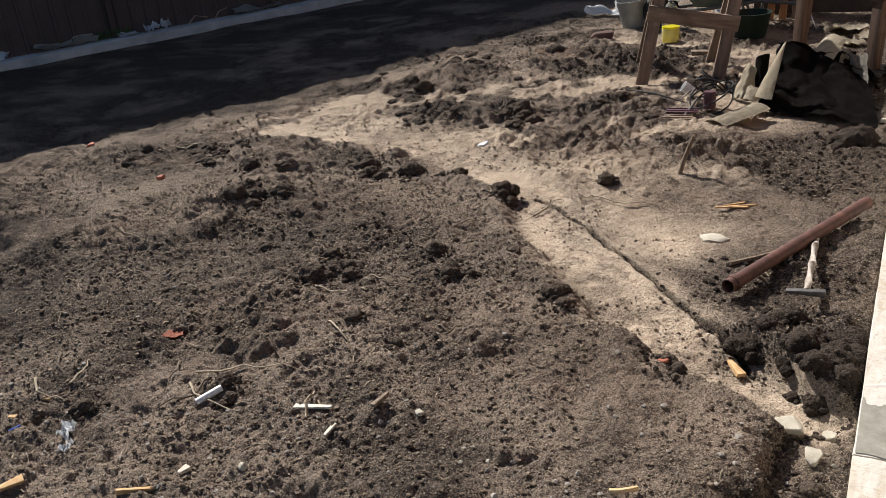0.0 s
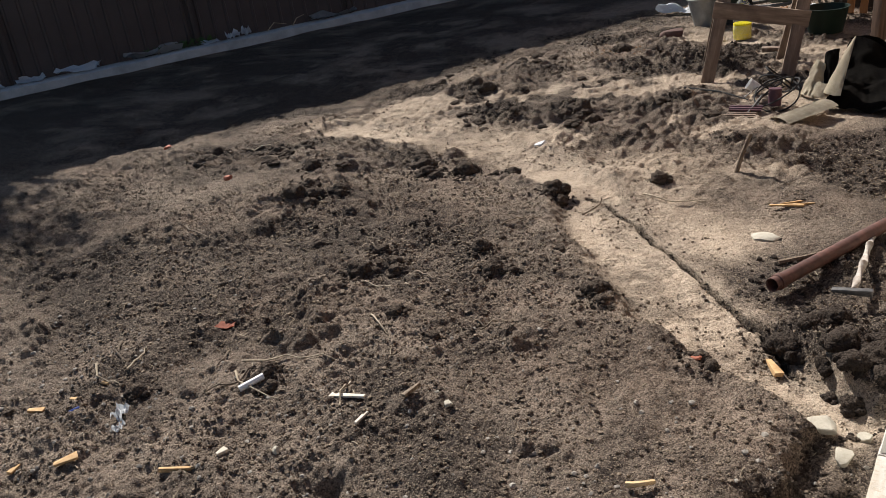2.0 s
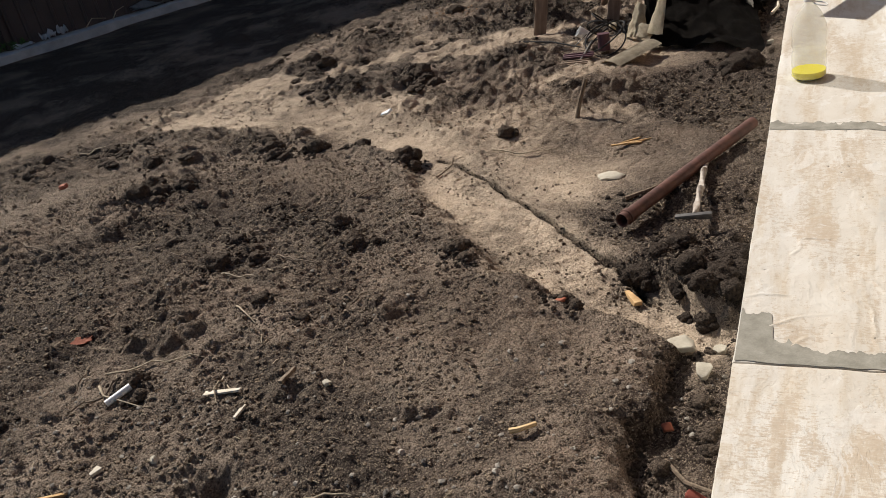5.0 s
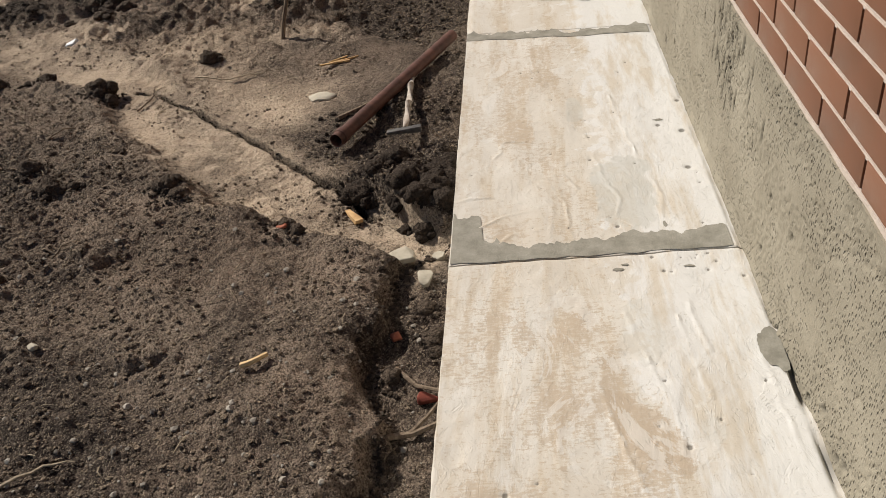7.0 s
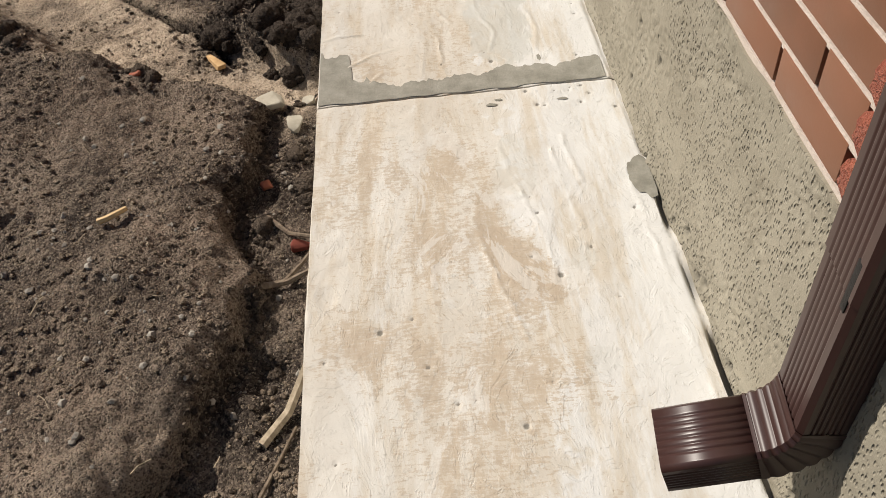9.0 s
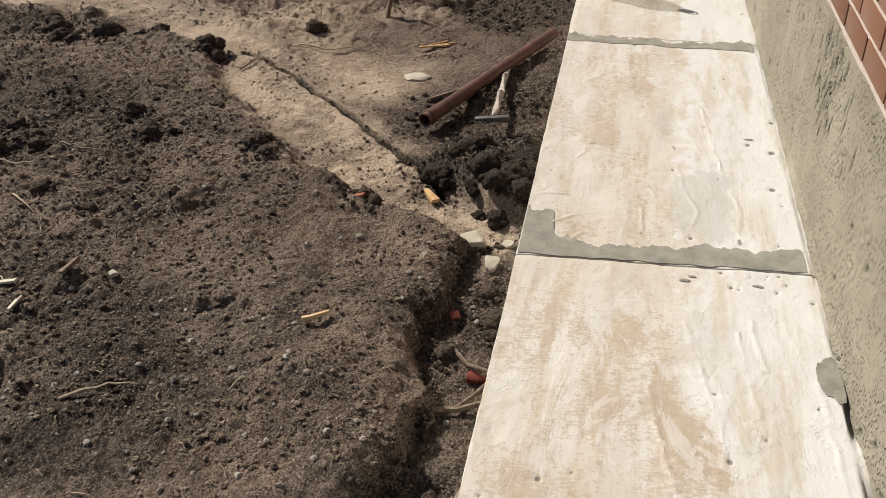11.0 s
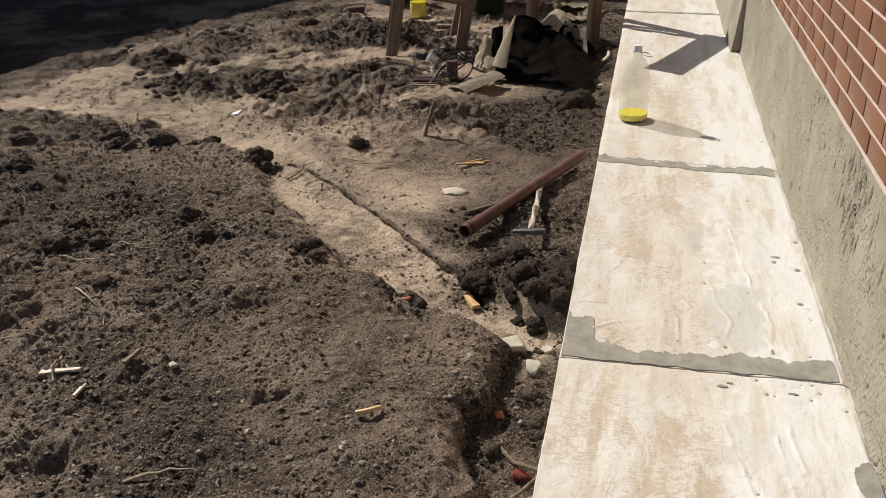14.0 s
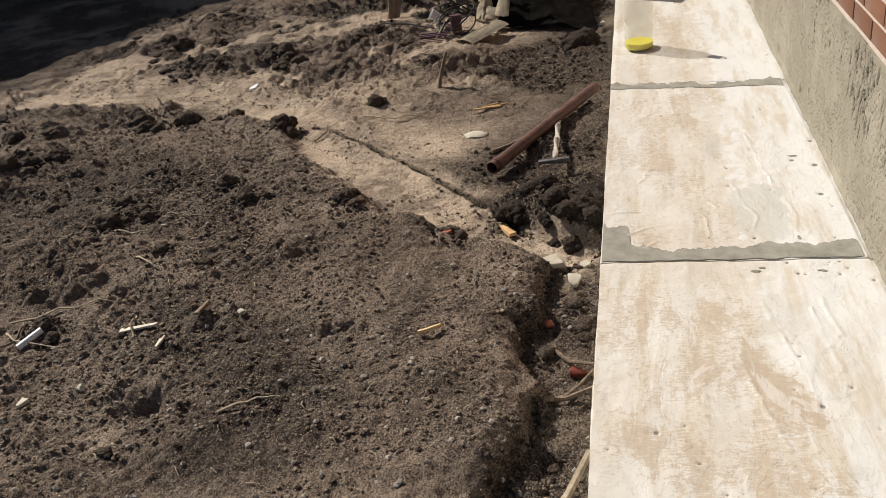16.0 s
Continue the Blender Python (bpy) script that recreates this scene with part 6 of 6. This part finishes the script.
build_barrow()
tub = base("tub", pose(-1.40, 6.35, lay(-1.40, 6.35, 0.0)), "dark green round plastic tub on the soil", "tub")
part("tub_body", lathe(bmesh.new(), [(0.0, 0.005), (0.15, 0.0), (0.19, 0.22), (0.20, 0.23), (0.185, 0.23), (0.145, 0.015), (0.0, 0.015)], 32), GREENPAINT, tub)
for k, (x, y, lean, mat) in enumerate(((-1.36, 7.30, 0.06, ORANGEWOOD), (-1.24, 7.34, 0.03, ORANGEWOOD), (-1.12, 7.42, -0.03, GREYWOOD))):
    m, bm = beam((x, y, lay(x, y)), (x + lean, y + 0.25, lay(x, y) + 1.3), 0.07, 0.035)
    single("plank", bm, mat, m, "upright wooden plank leaning behind the trestles" if k < 2 else "grey upright plank leaning behind the trestles", "plank", "leaning planks")
sheet = box((1.7, 0.03, 0.9), Matrix(), 0.006)
single("board", sheet, simple("dark_plywood", (0.045, 0.036, 0.03), (0.085, 0.068, 0.055), 5, 0.85), pose(-0.75, 7.85, lay(-0.75, 7.85) + 0.44, -12, 0, 4), "dark weathered plywood board leaning behind the planks", "board")
stick("rod", [(-1.02, 7.2, lay(-1.02, 7.2, 0.25)), (-0.86, 6.9, lay(-0.9, 6.9, 0.0))], 0.008, WHITEPLASTIC, "thin white rod leaning on the boards", "rod")
for k, (x, y, s, r) in enumerate(((-0.62, 6.9, 0.36, 20), (-0.35, 6.7, 0.30, 70), (-0.50, 6.4, 0.24, 120), (-1.85, 7.55, 0.22, 10), (-2.1, 7.5, 0.16, 40))):
    single("torn_sheet", scrap(s, s * 0.7, 90 + k, 0.05, 0.005), BEIGE if k < 3 else (WHITE if k == 3 else ORANGEWOOD), pose(x, y, lay(x, y, 0.01), 0, 0, r), "torn pale board scrap lying behind the trestles", "scrap", "board scraps")
single("plastic_film", scrap(0.48, 0.25, 97, 0.14, 0.003, 12), WHITE, pose(-3.25, 7.65, lay(-3.25, 7.65, 0.005), 0, 0, 10), "crumpled whitish plastic film on the soil", "plastic film")
single("plastic_film", scrap(0.28, 0.16, 98, 0.22, 0.003, 12), WHITE, pose(-3.0, 7.7, lay(-3.0, 7.7, 0.005), 0, 0, 60), "crumpled clear plastic bag beside the bucket", "plastic film")
splinter("wood_block", -1.62, 5.45, 20, (0.24, 0.07, 0.04), GREYWOOD, "grey wooden block behind the trestle leg", "wood block", "", 33)
splinter("wood_block", -0.10, 3.95, 80, (0.05, 0.05, 0.03), PALEWOOD, "small pale block at the apron's edge", "wood block", "", 35)
stick("stick", [(-0.13, 4.65, lay(-0.13, 4.65, 0.01)), (-0.09, 4.8, lay(-0.09, 4.8, 0.03)), (-0.10, 4.98, lay(-0.10, 4.98, 0.02))], 0.014, PALEWOOD, "pale bare stick beside the apron", "stick")
stick("stick", [(-2.0, 4.20, lay(-2.0, 4.2, 0.01)), (-1.7, 4.10, lay(-1.7, 4.1, 0.015)), (-1.45, 3.98, lay(-1.45, 3.98, 0.01))], 0.008, RUBBER, "dark thin cable on the soil", "cable")

# ---- scraps and weeds on the fence footing ----
for k, (x, w, d, curl, mat) in enumerate(((-2.0, 0.45, 0.18, 0.05, WHITE), (-1.45, 0.36, 0.18, 0.06, WHITE), (-0.85, 0.55, 0.16, 0.10, WHITE), (0.15, 0.75, 0.14, 0.12, KERB),
                                          (0.95, 0.26, 0.13, 0.03, WHITE), (1.30, 0.20, 0.12, 0.10, WHITE), (1.5, 0.12, 0.10, 0.10, WHITE), (2.9, 0.75, 0.14, 0.08, ZINC))):
    single("foam_scrap", scrap(w, d, 120 + k, curl, 0.012), mat, on_footing(x, 0.0, 0.0) @ pose(0, 0, 0, 12, 0, 0), "torn white foam sheet on the fence footing" if mat is WHITE else "grey crumpled sheet on the fence footing", "foam scrap", "scraps on the footing")


def build_weed(x, seed):
    rng = random.Random(seed)
    bm = bmesh.new()
    for k in range(46):
        a, n = rng.uniform(0, 6.28), rng.uniform(0.05, 0.16)
        o = Vector((rng.uniform(-0.28, 0.28), rng.uniform(-0.05, 0.05), 0))
        tip = o + Vector((n * math.cos(a), n * 0.6 * math.sin(a), rng.uniform(0.03, 0.13)))
        side = Vector((-math.sin(a), math.cos(a), 0)) * n * 0.14
        mid = (o + tip) / 2 + Vector((0, 0, 0.02))
        bm.faces.new([bm.verts.new(p) for p in (o, mid - side, tip, mid + side)])
    single("weed", bm, LEAF, on_footing(x, 0.03), "low green weed growing at the fence foot", "weed", "weeds", "", None)


build_weed(0.35, 3)
build_weed(0.75, 4)
for k, (x, s) in enumerate(((1.8, 0.3), (0.2, 0.25), (2.2, 0.2))):
    a = on_footing(x)
    stick("dry_stalk", [a @ Vector(p) for p in ((0, -0.02, 0), (s * 0.4, -0.03, 0.10), (s, -0.04, 0.05 + 0.04 * k))], 0.008, STRAW, "dry curved stalk on the fence footing", "stalk", "stalks")


# ---- a tree behind the fence, whose shade falls on the yard ----
def build_tree():
    rng = random.Random(77)
    t = base("tree", pose(-11.2, 3.9, -0.15), "leafy tree standing behind the tall fence", "tree")
    trunk = sweep(bmesh.new(), [(0, 0, -0.1), (0.05, 0, 1.2), (0.0, 0.08, 3.4), (0.1, 0.0, 6.0)], [0.13, 0.11, 0.08, 0.04], 9)
    for k in range(9):
        a, z = k * 2.4, 3.8 + 0.2 * k
        tip = (0.8 * math.cos(a), 0.8 * math.sin(a), z + 0.8)
        sweep(trunk, [(0.03, 0.04, z), (0.5 * math.cos(a), 0.5 * math.sin(a), z + 0.5), tip], [0.04, 0.025, 0.01], 6)
    part("trunk", trunk, TWIG, t)
    crown = bmesh.new()
    clumps = [(rng.uniform(-0.9, 0.8), rng.uniform(-1.1, 0.5), rng.uniform(4.6, 6.5), rng.uniform(0.16, 0.40)) for _ in range(34)]
    for cx, cy, cz, r in clumps:
        for _ in range(70):
            d = Vector((rng.gauss(0, 1), rng.gauss(0, 1), rng.gauss(0, 1))) * r * 0.6
            p = Vector((cx, cy, cz)) + d
            q = Euler((rng.uniform(0, 6), rng.uniform(0, 6), rng.uniform(0, 6))).to_matrix()
            s = rng.uniform(0.04, 0.075)
            crown.faces.new([crown.verts.new(p + q @ Vector(v) * s) for v in ((-1, 0, 0), (0, -0.5, 0.1), (1.1, 0, 0), (0, 0.5, 0.1))])
    part("crown", crown, LEAF, t, "", None)


build_tree()
